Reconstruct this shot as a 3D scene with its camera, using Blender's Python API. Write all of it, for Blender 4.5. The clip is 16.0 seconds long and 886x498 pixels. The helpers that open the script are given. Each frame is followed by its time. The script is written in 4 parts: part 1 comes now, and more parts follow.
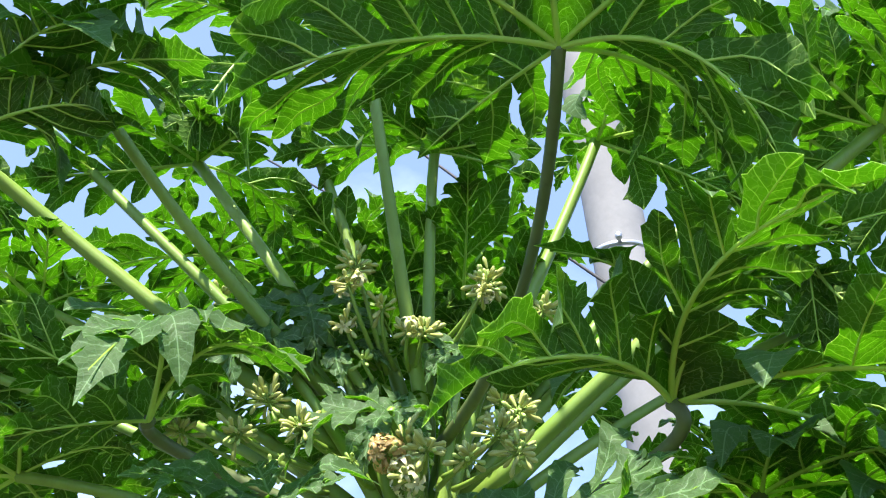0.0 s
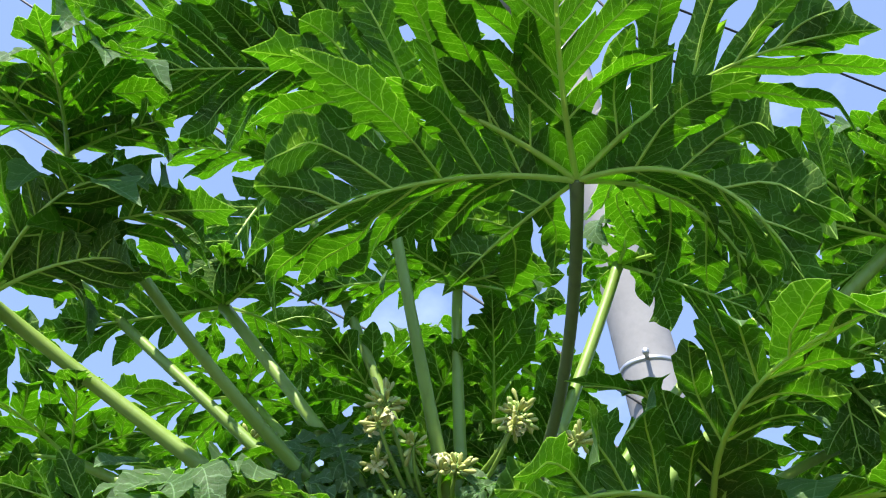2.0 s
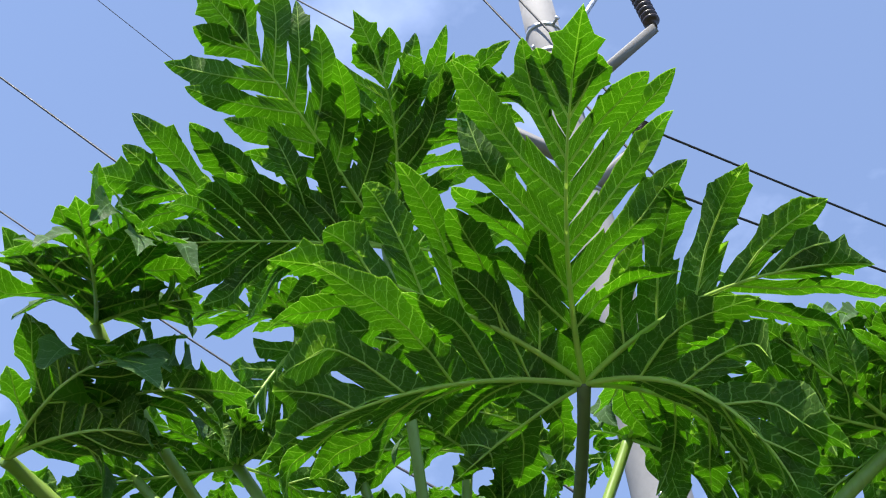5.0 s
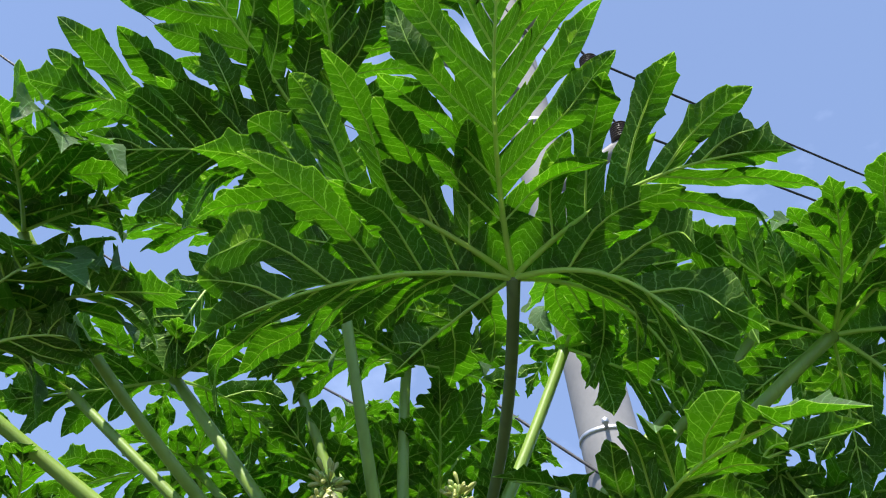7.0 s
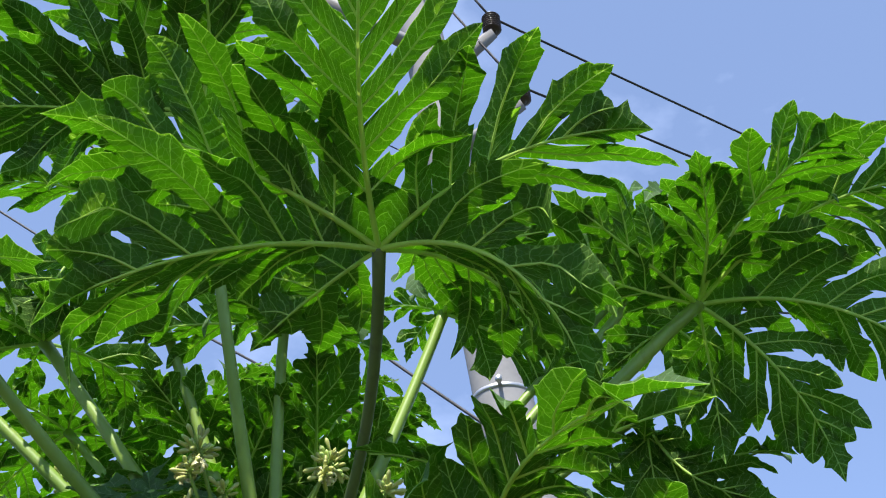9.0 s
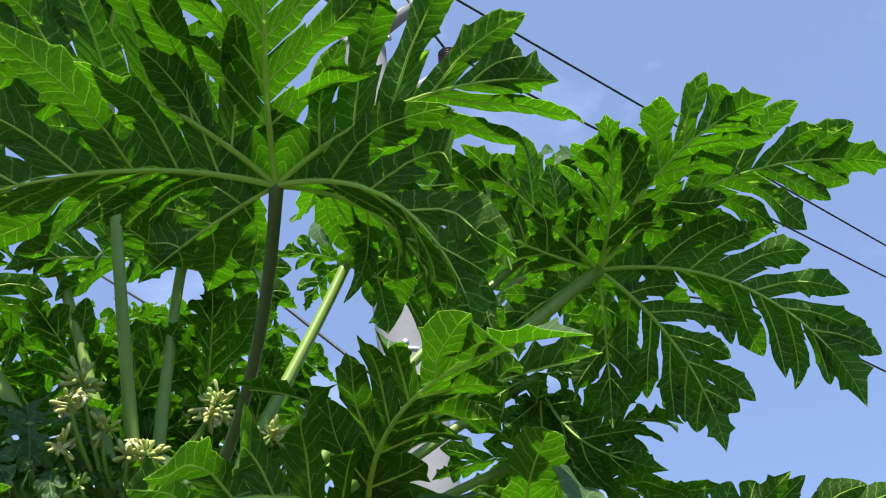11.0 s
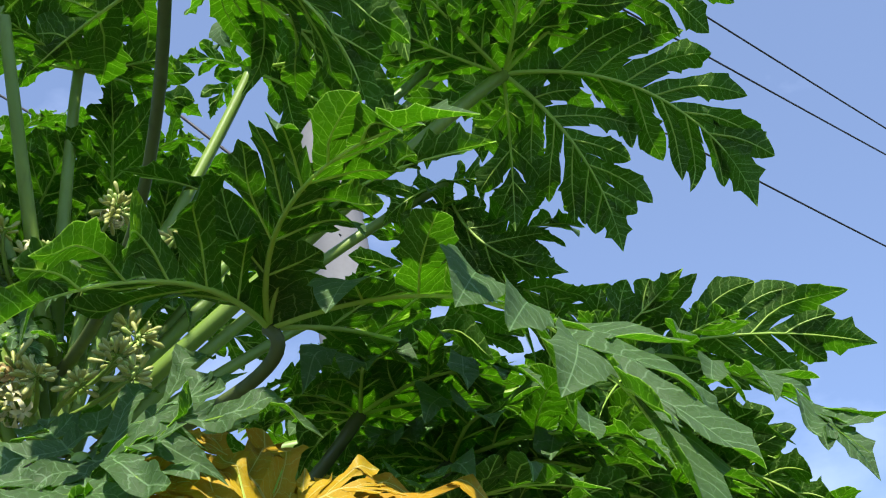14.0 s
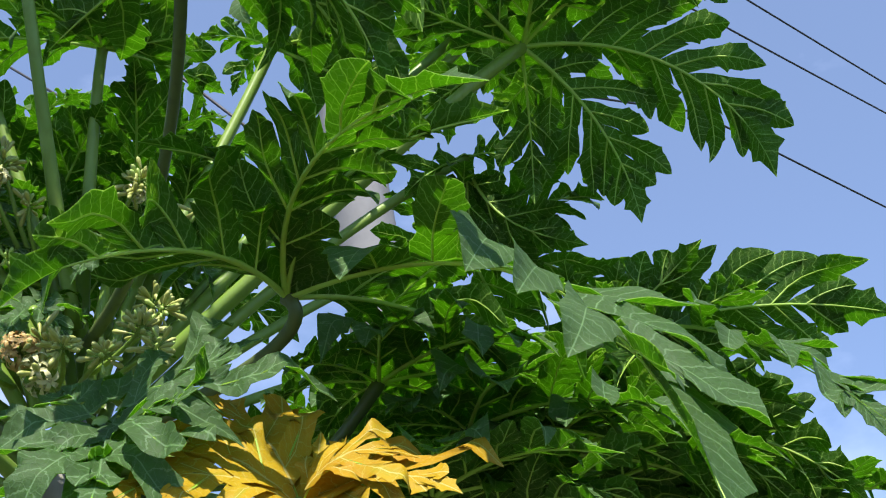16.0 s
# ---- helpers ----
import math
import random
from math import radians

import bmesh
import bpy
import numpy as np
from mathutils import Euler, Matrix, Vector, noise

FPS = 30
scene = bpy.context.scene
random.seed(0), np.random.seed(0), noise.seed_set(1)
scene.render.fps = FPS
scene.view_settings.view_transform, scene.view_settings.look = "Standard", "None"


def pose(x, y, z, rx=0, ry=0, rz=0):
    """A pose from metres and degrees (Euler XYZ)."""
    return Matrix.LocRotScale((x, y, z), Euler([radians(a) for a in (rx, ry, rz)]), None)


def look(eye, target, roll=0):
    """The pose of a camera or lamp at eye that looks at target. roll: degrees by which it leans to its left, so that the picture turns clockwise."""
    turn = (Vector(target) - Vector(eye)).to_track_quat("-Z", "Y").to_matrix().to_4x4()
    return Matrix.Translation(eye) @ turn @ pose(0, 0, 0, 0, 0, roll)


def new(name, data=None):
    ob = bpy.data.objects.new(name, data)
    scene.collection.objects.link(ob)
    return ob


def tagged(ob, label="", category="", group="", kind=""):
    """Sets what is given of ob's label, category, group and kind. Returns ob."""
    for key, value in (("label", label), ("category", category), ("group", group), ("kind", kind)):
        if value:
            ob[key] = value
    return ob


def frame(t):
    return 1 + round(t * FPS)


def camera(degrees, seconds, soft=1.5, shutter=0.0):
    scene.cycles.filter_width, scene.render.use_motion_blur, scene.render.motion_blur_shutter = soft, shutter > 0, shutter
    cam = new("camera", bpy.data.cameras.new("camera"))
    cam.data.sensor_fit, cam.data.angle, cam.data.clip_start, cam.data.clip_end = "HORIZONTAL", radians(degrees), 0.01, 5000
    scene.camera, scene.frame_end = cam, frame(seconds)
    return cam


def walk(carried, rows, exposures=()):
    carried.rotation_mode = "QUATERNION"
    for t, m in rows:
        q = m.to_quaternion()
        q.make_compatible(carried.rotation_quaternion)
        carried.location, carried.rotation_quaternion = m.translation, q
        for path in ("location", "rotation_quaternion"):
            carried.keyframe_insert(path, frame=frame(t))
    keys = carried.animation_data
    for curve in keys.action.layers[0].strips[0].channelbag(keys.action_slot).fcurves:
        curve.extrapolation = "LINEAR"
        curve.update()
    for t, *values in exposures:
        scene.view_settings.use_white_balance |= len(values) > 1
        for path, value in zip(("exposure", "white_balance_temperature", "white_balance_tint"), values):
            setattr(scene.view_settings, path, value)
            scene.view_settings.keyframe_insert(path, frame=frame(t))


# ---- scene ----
cam = camera(45.5, 16.0, 1.1)
PATH = [
    (0, (0.192, 0.041, 1.638), (0.088, 1.795, 2.592), 0.4),
    (0.5, (0.195, 0.040, 1.638), (0.065, 1.803, 2.574), 0.8),
    (1, (0.162, 0.021, 1.639), (0.075, 1.801, 2.547), -0.0),
    (1.5, (0.220, 0.019, 1.655), (0.085, 1.748, 2.651), -1.2),
    (2, (0.188, 0.027, 1.657), (0.053, 1.658, 2.806), -1.7),
    (2.5, (0.220, -0.024, 1.680), (0.076, 1.553, 2.900), -1.6),
    (3, (0.176, -0.061, 1.678), (0.060, 1.464, 2.966), -1.3),
    (3.5, (0.188, -0.105, 1.690), (0.077, 1.393, 3.010), -1.0),
    (3.7, (0.172, -0.108, 1.681), (0.071, 1.373, 3.021), -0.7),
    (6, (0.266, -0.058, 1.747), (0.064, 1.494, 2.992), 1.7),
    (6.5, (0.284, -0.041, 1.750), (0.110, 1.547, 2.954), 0.4),
    (7, (0.238, -0.042, 1.667), (0.165, 1.529, 2.902), -1.4),
    (7.5, (0.272, -0.040, 1.658), (0.265, 1.543, 2.880), -3.2),
    (8, (0.256, -0.049, 1.676), (0.311, 1.541, 2.888), -3.8),
    (8.2, (0.284, -0.052, 1.689), (0.340, 1.545, 2.892), -4.1),
    (10.5, (0.312, -0.029, 1.674), (0.537, 1.623, 2.779), -3.2),
    (11, (0.330, -0.017, 1.669), (0.582, 1.633, 2.771), -3.2),
    (11.5, (0.324, -0.043, 1.667), (0.642, 1.637, 2.705), -4.9),
    (12, (0.339, -0.013, 1.651), (0.673, 1.678, 2.666), -4.6),
    (12.5, (0.338, -0.014, 1.644), (0.714, 1.692, 2.618), -5.0),
    (13, (0.364, -0.005, 1.631), (0.748, 1.714, 2.579), -5.2),
    (13.5, (0.366, 0.000, 1.632), (0.751, 1.755, 2.511), -5.0),
    (14, (0.369, 0.002, 1.614), (0.766, 1.783, 2.433), -5.0),
    (14.5, (0.367, -0.003, 1.602), (0.779, 1.808, 2.343), -6.2),
    (15, (0.387, -0.017, 1.592), (0.802, 1.798, 2.321), -6.1),
    (15.5, (0.404, -0.018, 1.588), (0.797, 1.811, 2.294), -5.5),
    (16, (0.388, -0.006, 1.590), (0.728, 1.798, 2.383), -4.6),
]
walk(cam, [(t, look(eye, target, roll)) for t, eye, target, roll in PATH], [(0.0, 1.72), (1.0, 1.69), (2.0, 1.48), (3.0, 1.15), (8.0, 1.12), (12.0, 1.03), (16.0, 0.93)])

# ---- light ----
SUN_AZ, SUN_EL = -164.0, 61.0      # degrees from +y towards +x, and up
world = bpy.data.worlds.new("sky")
scene.world = world
world.use_nodes = True
wt = world.node_tree
wt.nodes.clear()
w_out = wt.nodes.new("ShaderNodeOutputWorld")
w_bg = wt.nodes.new("ShaderNodeBackground")
w_bg.inputs["Strength"].default_value = 0.15
sky = wt.nodes.new("ShaderNodeTexSky")
sky.sky_type = "NISHITA"
sky.sun_disc = False
sky.sun_elevation = radians(SUN_EL)
sky.sun_rotation = radians(SUN_AZ)
sky.air_density, sky.dust_density, sky.ozone_density = 0.9, 0.0, 3.0
sky.altitude = 2500.0
w_co = wt.nodes.new("ShaderNodeTexCoord")
w_map = wt.nodes.new("ShaderNodeMapping")
w_map.inputs["Scale"].default_value = (1.0, 1.0, 1.6)
w_noise = wt.nodes.new("ShaderNodeTexNoise")
w_noise.inputs["Scale"].default_value = 2.2
w_noise.inputs["Detail"].default_value = 7.0
w_noise.inputs["Roughness"].default_value = 0.55
w_ramp = wt.nodes.new("ShaderNodeValToRGB")
w_ramp.color_ramp.elements[0].position, w_ramp.color_ramp.elements[1].position = 0.50, 0.85
w_ramp.color_ramp.elements[0].color = (0.09, 0.09, 0.09, 1)
w_ramp.color_ramp.elements[1].color = (0.75, 0.75, 0.75, 1)
w_mix = wt.nodes.new("ShaderNodeMix")
w_mix.data_type = "RGBA"
w_mix.inputs["B"].default_value = (4.9, 5.7, 8.0, 1)
w_lift = wt.nodes.new("ShaderNodeVectorMath")
w_lift.inputs[1].default_value = (0, 0, 0.22)
wt.links.new(w_co.outputs["Generated"], w_lift.inputs[0])
w_norm = wt.nodes.new("ShaderNodeVectorMath")
w_norm.operation = "NORMALIZE"
wt.links.new(w_lift.outputs[0], w_norm.inputs[0])
wt.links.new(w_norm.outputs[0], sky.inputs[0])
wt.links.new(w_co.outputs["Generated"], w_map.inputs["Vector"])
wt.links.new(w_map.outputs[0], w_noise.inputs["Vector"])
wt.links.new(w_noise.outputs["Fac"], w_ramp.inputs["Fac"])
wt.links.new(w_ramp.outputs["Color"], w_mix.inputs["Factor"])
wt.links.new(sky.outputs[0], w_mix.inputs["A"])
wt.links.new(w_mix.outputs["Result"], w_bg.inputs["Color"])
wt.links.new(w_bg.outputs[0], w_out.inputs[0])

sun_data = bpy.data.lights.new("sun", "SUN")
sun_data.energy, sun_data.angle, sun_data.color = 4.3, radians(0.55), (1.0, 0.95, 0.86)
sun = new("sun", sun_data)
sd = Vector((math.sin(radians(SUN_AZ)) * math.cos(radians(SUN_EL)), math.cos(radians(SUN_AZ)) * math.cos(radians(SUN_EL)), math.sin(radians(SUN_EL))))
sun.matrix_world = look(sd * 30, (0, 0, 0))


# ---- materials ----
def material(name):
    m = bpy.data.materials.new(name)
    m.use_nodes = True
    m.node_tree.nodes.clear()
    return m, m.node_tree


class Net:
    """Short ways to add and join nodes."""

    def __init__(self, tree):
        self.t = tree

    def node(self, kind, **props):
        n = self.t.nodes.new(kind)
        for key, value in props.items():
            if key == "operation":
                n.operation = value
            elif key == "data_type":
                n.data_type = value
            elif key == "feature":
                n.feature = value
            elif key == "blend":
                n.blend_type = value
        return n

    def put(self, value, socket):
        if isinstance(value, bpy.types.NodeSocket):
            self.t.links.new(value, socket)
        else:
            socket.default_value = value

    def math(self, op, a, b=0.0, clamp=False):
        n = self.node("ShaderNodeMath", operation=op)
        n.use_clamp = clamp
        self.put(a, n.inputs[0])
        self.put(b, n.inputs[1])
        return n.outputs[0]

    def mix(self, f, a, b, blend="MIX"):
        n = self.node("ShaderNodeMix", data_type="RGBA", blend=blend)
        self.put(f, n.inputs["Factor"])
        self.put(a, n.inputs["A"])
        self.put(b, n.inputs["B"])
        return n.outputs["Result"]

    def noise(self, scale, detail=4.0, vector=None, rough=0.55):
        n = self.node("ShaderNodeTexNoise")
        n.inputs["Scale"].default_value, n.inputs["Detail"].default_value, n.inputs["Roughness"].default_value = scale, detail, rough
        if vector is not None:
            self.put(vector, n.inputs["Vector"])
        return n.outputs["Fac"]

    def step(self, value, low, high, to_low=0.0, to_high=1.0):
        n = self.node("ShaderNodeMapRange")
        n.interpolation_type = "SMOOTHSTEP"
        self.put(value, n.inputs["Value"])
        for key, v in (("From Min", low), ("From Max", high), ("To Min", to_low), ("To Max", to_high)):
            n.inputs[key].default_value = v
        return n.outputs["Result"]

    def bump(self, height, strength, distance):
        n = self.node("ShaderNodeBump")
        n.inputs["Strength"].default_value, n.inputs["Distance"].default_value = strength, distance
        self.put(height, n.inputs["Height"])
        return n.outputs[0]

    def principled(self, colour, rough, normal=None, metal=0.0, spec=0.5):
        n = self.node("ShaderNodeBsdfPrincipled")
        self.put(colour, n.inputs["Base Color"])
        self.put(rough, n.inputs["Roughness"])
        self.put(metal, n.inputs["Metallic"])
        self.put(spec, n.inputs["Specular IOR Level"])
        if normal is not None:
            self.put(normal, n.inputs["Normal"])
        return n.outputs[0]

    def out(self, shader):
        self.put(shader, self.node("ShaderNodeOutputMaterial").inputs["Surface"])


def leaf_material(name, blade, blade2, through_light, vein, see=0.45, sick=False):
    m, tree = material(name)
    n = Net(tree)
    pale = (0.62, 0.90, 0.18, 1)
    uv = n.node("ShaderNodeUVMap")
    uv.uv_map = "vein"
    sep = n.node("ShaderNodeSeparateXYZ")
    n.put(uv.outputs[0], sep.inputs[0])
    across = n.math("ABSOLUTE", sep.outputs[0])
    # side veins that leave the rib of each finger at a slant, about 12 mm apart
    wob = n.math("MULTIPLY", n.math("SUBTRACT", n.noise(32.0, 3.0), 0.5), 0.016)
    slant = n.math("ADD", n.math("SUBTRACT", sep.outputs[1], n.math("MULTIPLY", across, 0.75)), wob)
    saw = n.math("FRACT", n.math("MULTIPLY", slant, 56.0))
    rib = n.math("MAXIMUM", n.step(across, 0.0004, 0.0011, 1.0, 0.0), n.step(sep.outputs[1], 0.0012, 0.0028, 1.0, 0.0))
    line = n.step(n.math("ABSOLUTE", n.math("SUBTRACT", saw, 0.5)), 0.028, 0.058, 1.0, 0.0)
    pillow = n.math("SINE", n.math("MULTIPLY", saw, math.pi))
    vor = n.node("ShaderNodeTexVoronoi", feature="DISTANCE_TO_EDGE")
    vor.inputs["Scale"].default_value = 105.0
    n.put(uv.outputs[0], vor.inputs["Vector"])
    net = n.step(vor.outputs["Distance"], 0.02, 0.05, 1.0, 0.0)
    info = n.node("ShaderNodeObjectInfo")
    tc = n.node("ShaderNodeTexCoord")
    big = n.noise(7.0, 4.0, tc.outputs["Object"])
    fine = n.noise(260.0, 3.0, tc.outputs["Object"])
    base = n.mix(n.step(big, 0.35, 0.68), blade, blade2)
    base = n.mix(n.math("MULTIPLY", info.outputs["Random"], 0.35), base, blade2)
    base = n.mix(n.math("MULTIPLY", n.step(fine, 0.4, 0.75), 0.18), base, vein)
    thru = through_light
    if sick:
        near = n.step(n.math("ADD", across, n.math("MULTIPLY", n.noise(60.0, 3.0), 0.012)), 0.004, 0.016, 1.0, 0.0)
        green = n.math("MULTIPLY", near, n.step(n.noise(9.0, 2.0, tc.outputs["Object"]), 0.42, 0.62))
        base = n.mix(n.math("MULTIPLY", green, 0.7), base, (0.38, 0.36, 0.03, 1))
        brown = n.step(n.noise(6.0, 5.0, tc.outputs["Object"], 0.65), 0.57, 0.68)
        base = n.mix(brown, base, (0.16, 0.07, 0.015, 1))
        thru = n.mix(brown, n.mix(green, through_light, (0.2, 0.3, 0.02, 1)), (0.15, 0.06, 0.01, 1))
    base = n.mix(n.math("MULTIPLY", line, 0.25 if sick else 0.85), base, vein)
    base = n.mix(n.math("MULTIPLY", net, 0.05 if sick else 0.20), base, vein)
    base = n.mix(n.math("MULTIPLY", rib, 0.9), base, vein)
    height = n.math("ADD", n.math("MULTIPLY", pillow, 0.8), n.math("ADD", n.math("MULTIPLY", net, -0.25), n.math("MULTIPLY", fine, 0.25)))
    bump = n.bump(height, 0.15 if sick else 0.40, 0.0022)
    soft = n.bump(height, 0.45, 0.0024)
    surface = n.principled(base, n.step(fine, 0.3, 0.7, 0.52, 0.66), bump, 0.0, 0.25)
    trans = n.node("ShaderNodeBsdfTranslucent")
    shade = n.mix(n.math("MULTIPLY", n.math("MAXIMUM", line, n.math("MULTIPLY", net, 0.40)), 0.72), thru, pale)
    shade = n.mix(n.math("MULTIPLY", n.step(big, 0.3, 0.7), 0.3), shade, blade2)
    shade = n.mix(n.math("MULTIPLY", rib, 0.9), shade, pale)
    n.put(shade, trans.inputs["Color"])
    n.put(soft, trans.inputs["Normal"])
    mixer = n.node("ShaderNodeMixShader")
    mixer.inputs[0].default_value = see
    n.put(surface, mixer.inputs[1])
    n.put(trans.outputs[0], mixer.inputs[2])
    n.out(mixer.outputs[0])
    return m


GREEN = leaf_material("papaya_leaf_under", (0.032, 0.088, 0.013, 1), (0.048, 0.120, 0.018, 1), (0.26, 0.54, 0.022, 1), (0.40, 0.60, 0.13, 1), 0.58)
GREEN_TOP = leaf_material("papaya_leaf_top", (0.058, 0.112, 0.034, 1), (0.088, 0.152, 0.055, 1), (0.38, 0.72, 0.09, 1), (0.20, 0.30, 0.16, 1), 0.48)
YELLOW = leaf_material("yellowed_leaf_under", (0.44, 0.22, 0.010, 1), (0.48, 0.31, 0.014, 1), (0.62, 0.42, 0.03, 1), (0.50, 0.42, 0.14, 1), 0.35, True)
YELLOW_TOP = leaf_material("yellowed_leaf_top", (0.47, 0.25, 0.006, 1), (0.52, 0.35, 0.010, 1), (0.62, 0.42, 0.04, 1), (0.58, 0.48, 0.16, 1), 0.32, True)


def stem_material(name, c1, c2, scar, see=0.0):
    m, tree = material(name)
    n = Net(tree)
    tc = n.node("ShaderNodeTexCoord")
    mp = n.node("ShaderNodeMapping")
    mp.inputs["Scale"].default_value = (1.0, 1.0, 0.25)
    n.put(tc.outputs["Object"], mp.inputs["Vector"])
    streak = n.noise(70.0, 4.0, mp.outputs[0])
    big = n.noise(6.0, 3.0, tc.outputs["Object"])
    base = n.mix(n.step(big, 0.35, 0.7), c1, c2)
    base = n.mix(n.math("MULTIPLY", n.step(streak, 0.52, 0.72), 0.4), base, scar)
    info = n.node("ShaderNodeObjectInfo")
    base = n.mix(n.math("MULTIPLY", info.outputs["Random"], 0.4), base, c2)
    bump = n.bump(streak, 0.35, 0.001)
    surface = n.principled(base, n.step(streak, 0.3, 0.7, 0.38, 0.55), bump)
    if see:
        trans = n.node("ShaderNodeBsdfTranslucent")
        n.put(base, trans.inputs["Color"])
        mixer = n.node("ShaderNodeMixShader")
        mixer.inputs[0].default_value = see
        n.put(surface, mixer.inputs[1])
        n.put(trans.outputs[0], mixer.inputs[2])
        surface = mixer.outputs[0]
    n.out(surface)
    return m


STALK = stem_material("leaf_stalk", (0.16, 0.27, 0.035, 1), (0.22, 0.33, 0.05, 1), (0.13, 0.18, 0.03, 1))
# darker copy for stalks under other leaves, with their shade put into the colour
SHADED_STALK = stem_material("dusky_leaf_stalk", (0.075, 0.115, 0.03, 1), (0.11, 0.14, 0.045, 1), (0.05, 0.05, 0.03, 1))
RIB = stem_material("leaf_rib", (0.40, 0.62, 0.08, 1), (0.48, 0.68, 0.12, 1), (0.34, 0.55, 0.07, 1), 0.30)
BARK = stem_material("papaya_bark", (0.22, 0.20, 0.15, 1), (0.30, 0.28, 0.21, 1), (0.12, 0.10, 0.07, 1))
BUD = stem_material("flower_bud", (0.38, 0.41, 0.10, 1), (0.46, 0.46, 0.16, 1), (0.36, 0.42, 0.10, 1))
GREEN_BUD = stem_material("young_bud", (0.36, 0.50, 0.11, 1), (0.48, 0.58, 0.16, 1), (0.25, 0.38, 0.08, 1))
PETAL = stem_material("flower_petal", (0.52, 0.50, 0.24, 1), (0.58, 0.55, 0.30, 1), (0.62, 0.50, 0.20, 1))
WITHERED = stem_material("withered_flower", (0.42, 0.27, 0.09, 1), (0.55, 0.38, 0.14, 1), (0.25, 0.14, 0.05, 1))


def plain_material(name, c1, c2, rough, scale, metal=0.0, relief=0.3, depth=0.002):
    m, tree = material(name)
    n = Net(tree)
    tc = n.node("ShaderNodeTexCoord")
    a = n.noise(scale, 6.0, tc.outputs["Object"], 0.65)
    b = n.noise(scale * 12, 4.0, tc.outputs["Object"])
    base = n.mix(n.step(a, 0.32, 0.70), c1, c2)
    base = n.mix(n.math("MULTIPLY", n.step(b, 0.5, 0.75), 0.25), base, c1)
    n.out(n.principled(base, n.step(a, 0.3, 0.7, rough - 0.08, rough + 0.08), n.bump(b, relief, depth), metal))
    return m


CONCRETE = plain_material("pale_concrete", (0.20, 0.195, 0.195, 1), (0.28, 0.272, 0.268, 1), 0.8, 2.0)
GALVANISED = plain_material("galvanised_steel", (0.42, 0.43, 0.44, 1), (0.55, 0.56, 0.57, 1), 0.45, 9.0, 0.8)
RUBBER = plain_material("dark_insulator", (0.025, 0.014, 0.012, 1), (0.045, 0.025, 0.022, 1), 0.35, 12.0)
CABLE = plain_material("black_cable", (0.012, 0.012, 0.013, 1), (0.025, 0.025, 0.027, 1), 0.55, 8.0)
GRASS = plain_material("dusty_ground", (0.032, 0.052, 0.013, 1), (0.07, 0.07, 0.035, 1), 0.9, 0.5, 0.0, 0.8, 0.03)


# ---- building helpers ----
def part(name, me, mat, parent=None, label="", smooth=True):
    """Links a mesh as one object under a thing or a part."""
    me.materials.append(mat)
    if smooth:
        me.polygons.foreach_set("use_smooth", [True] * len(me.polygons))
    ob = new(name, me)
    if parent is not None:
        ob.parent = parent
        ob.matrix_parent_inverse = parent.matrix_basis.inverted()
    if label:
        tagged(ob, label)
    return ob


def mesh_of(name, verts, faces):
    me = bpy.data.meshes.new(name)
    me.from_pydata([tuple(v) for v in verts], [], faces)
    me.validate()
    return me


def unit(v):
    return v / np.linalg.norm(v)


def tube(verts, faces, points, radii, sides=8, ends=True):
    """Adds a round tube along the points to the lists."""
    pts = [np.array(p, float) for p in points]
    ref = None
    first = len(verts)
    for i, p in enumerate(pts):
        t = unit(pts[min(i + 1, len(pts) - 1)] - pts[max(i - 1, 0)])
        if ref is None:
            ref = np.cross(t, (0.3, 0.9, 0.2) if abs(t[1]) < 0.8 else (1, 0, 0))
        ref = unit(ref - t * (ref @ t))
        b = np.cross(t, ref)
        for k in range(sides):
            a = 2 * math.pi * k / sides
            verts.append(p + radii[i] * (ref * math.cos(a) + b * math.sin(a)))
        if i:
            o = first + (i - 1) * sides
            for k in range(sides):
                k2 = (k + 1) % sides
                faces.append((o + k, o + k2, o + sides + k2, o + sides + k))
    if ends:
        faces.append(tuple(range(first + sides - 1, first - 1, -1)))
        o = first + (len(pts) - 1) * sides
        faces.append(tuple(range(o, o + sides)))


def ridge(verts, faces, points, radii, up):
    """Adds a rounded ridge that hangs under a blade along the points; up holds the blade's normals there."""
    points, first = np.asarray(points), len(verts)
    t = np.gradient(points, axis=0)
    t /= np.linalg.norm(t, axis=1, keepdims=True) + 1e-12
    side = np.cross(up, t)
    side /= np.linalg.norm(side, axis=1, keepdims=True) + 1e-12
    n = np.cross(t, side)
    for k in range(5):
        a = math.pi * k / 4
        verts.extend(points + radii[:, None] * (side * math.cos(a) - n * 1.15 * math.sin(a)) - n * 0.0002)
    w = len(points)
    for k in range(4):
        o = first + k * w
        faces.extend((o + i, o + w + i, o + w + i + 1, o + i + 1) for i in range(w - 1))


def bezier(a, b, c, n):
    a, b, c = (np.array(p, float) for p in (a, b, c))
    b = 2 * b - (a + c) / 2          # passes through the middle point
    return [a * (1 - t) ** 2 + b * 2 * t * (1 - t) + c * t * t for t in np.linspace(0, 1, n)]


# ---- papaya tree ----

TRUNK = np.array((0.053, 1.920, 0.0))
CROWN = 2.110
POLE_FOOT, POLE_TOP = np.array((1.57, 6.46, 0.0)), np.array((0.43, 6.56, 11.0))

papaya = tagged(new("papaya_tree"), "male papaya tree with deeply cut leaves and cream flower clusters", "tree")
papaya.location = tuple(TRUNK)


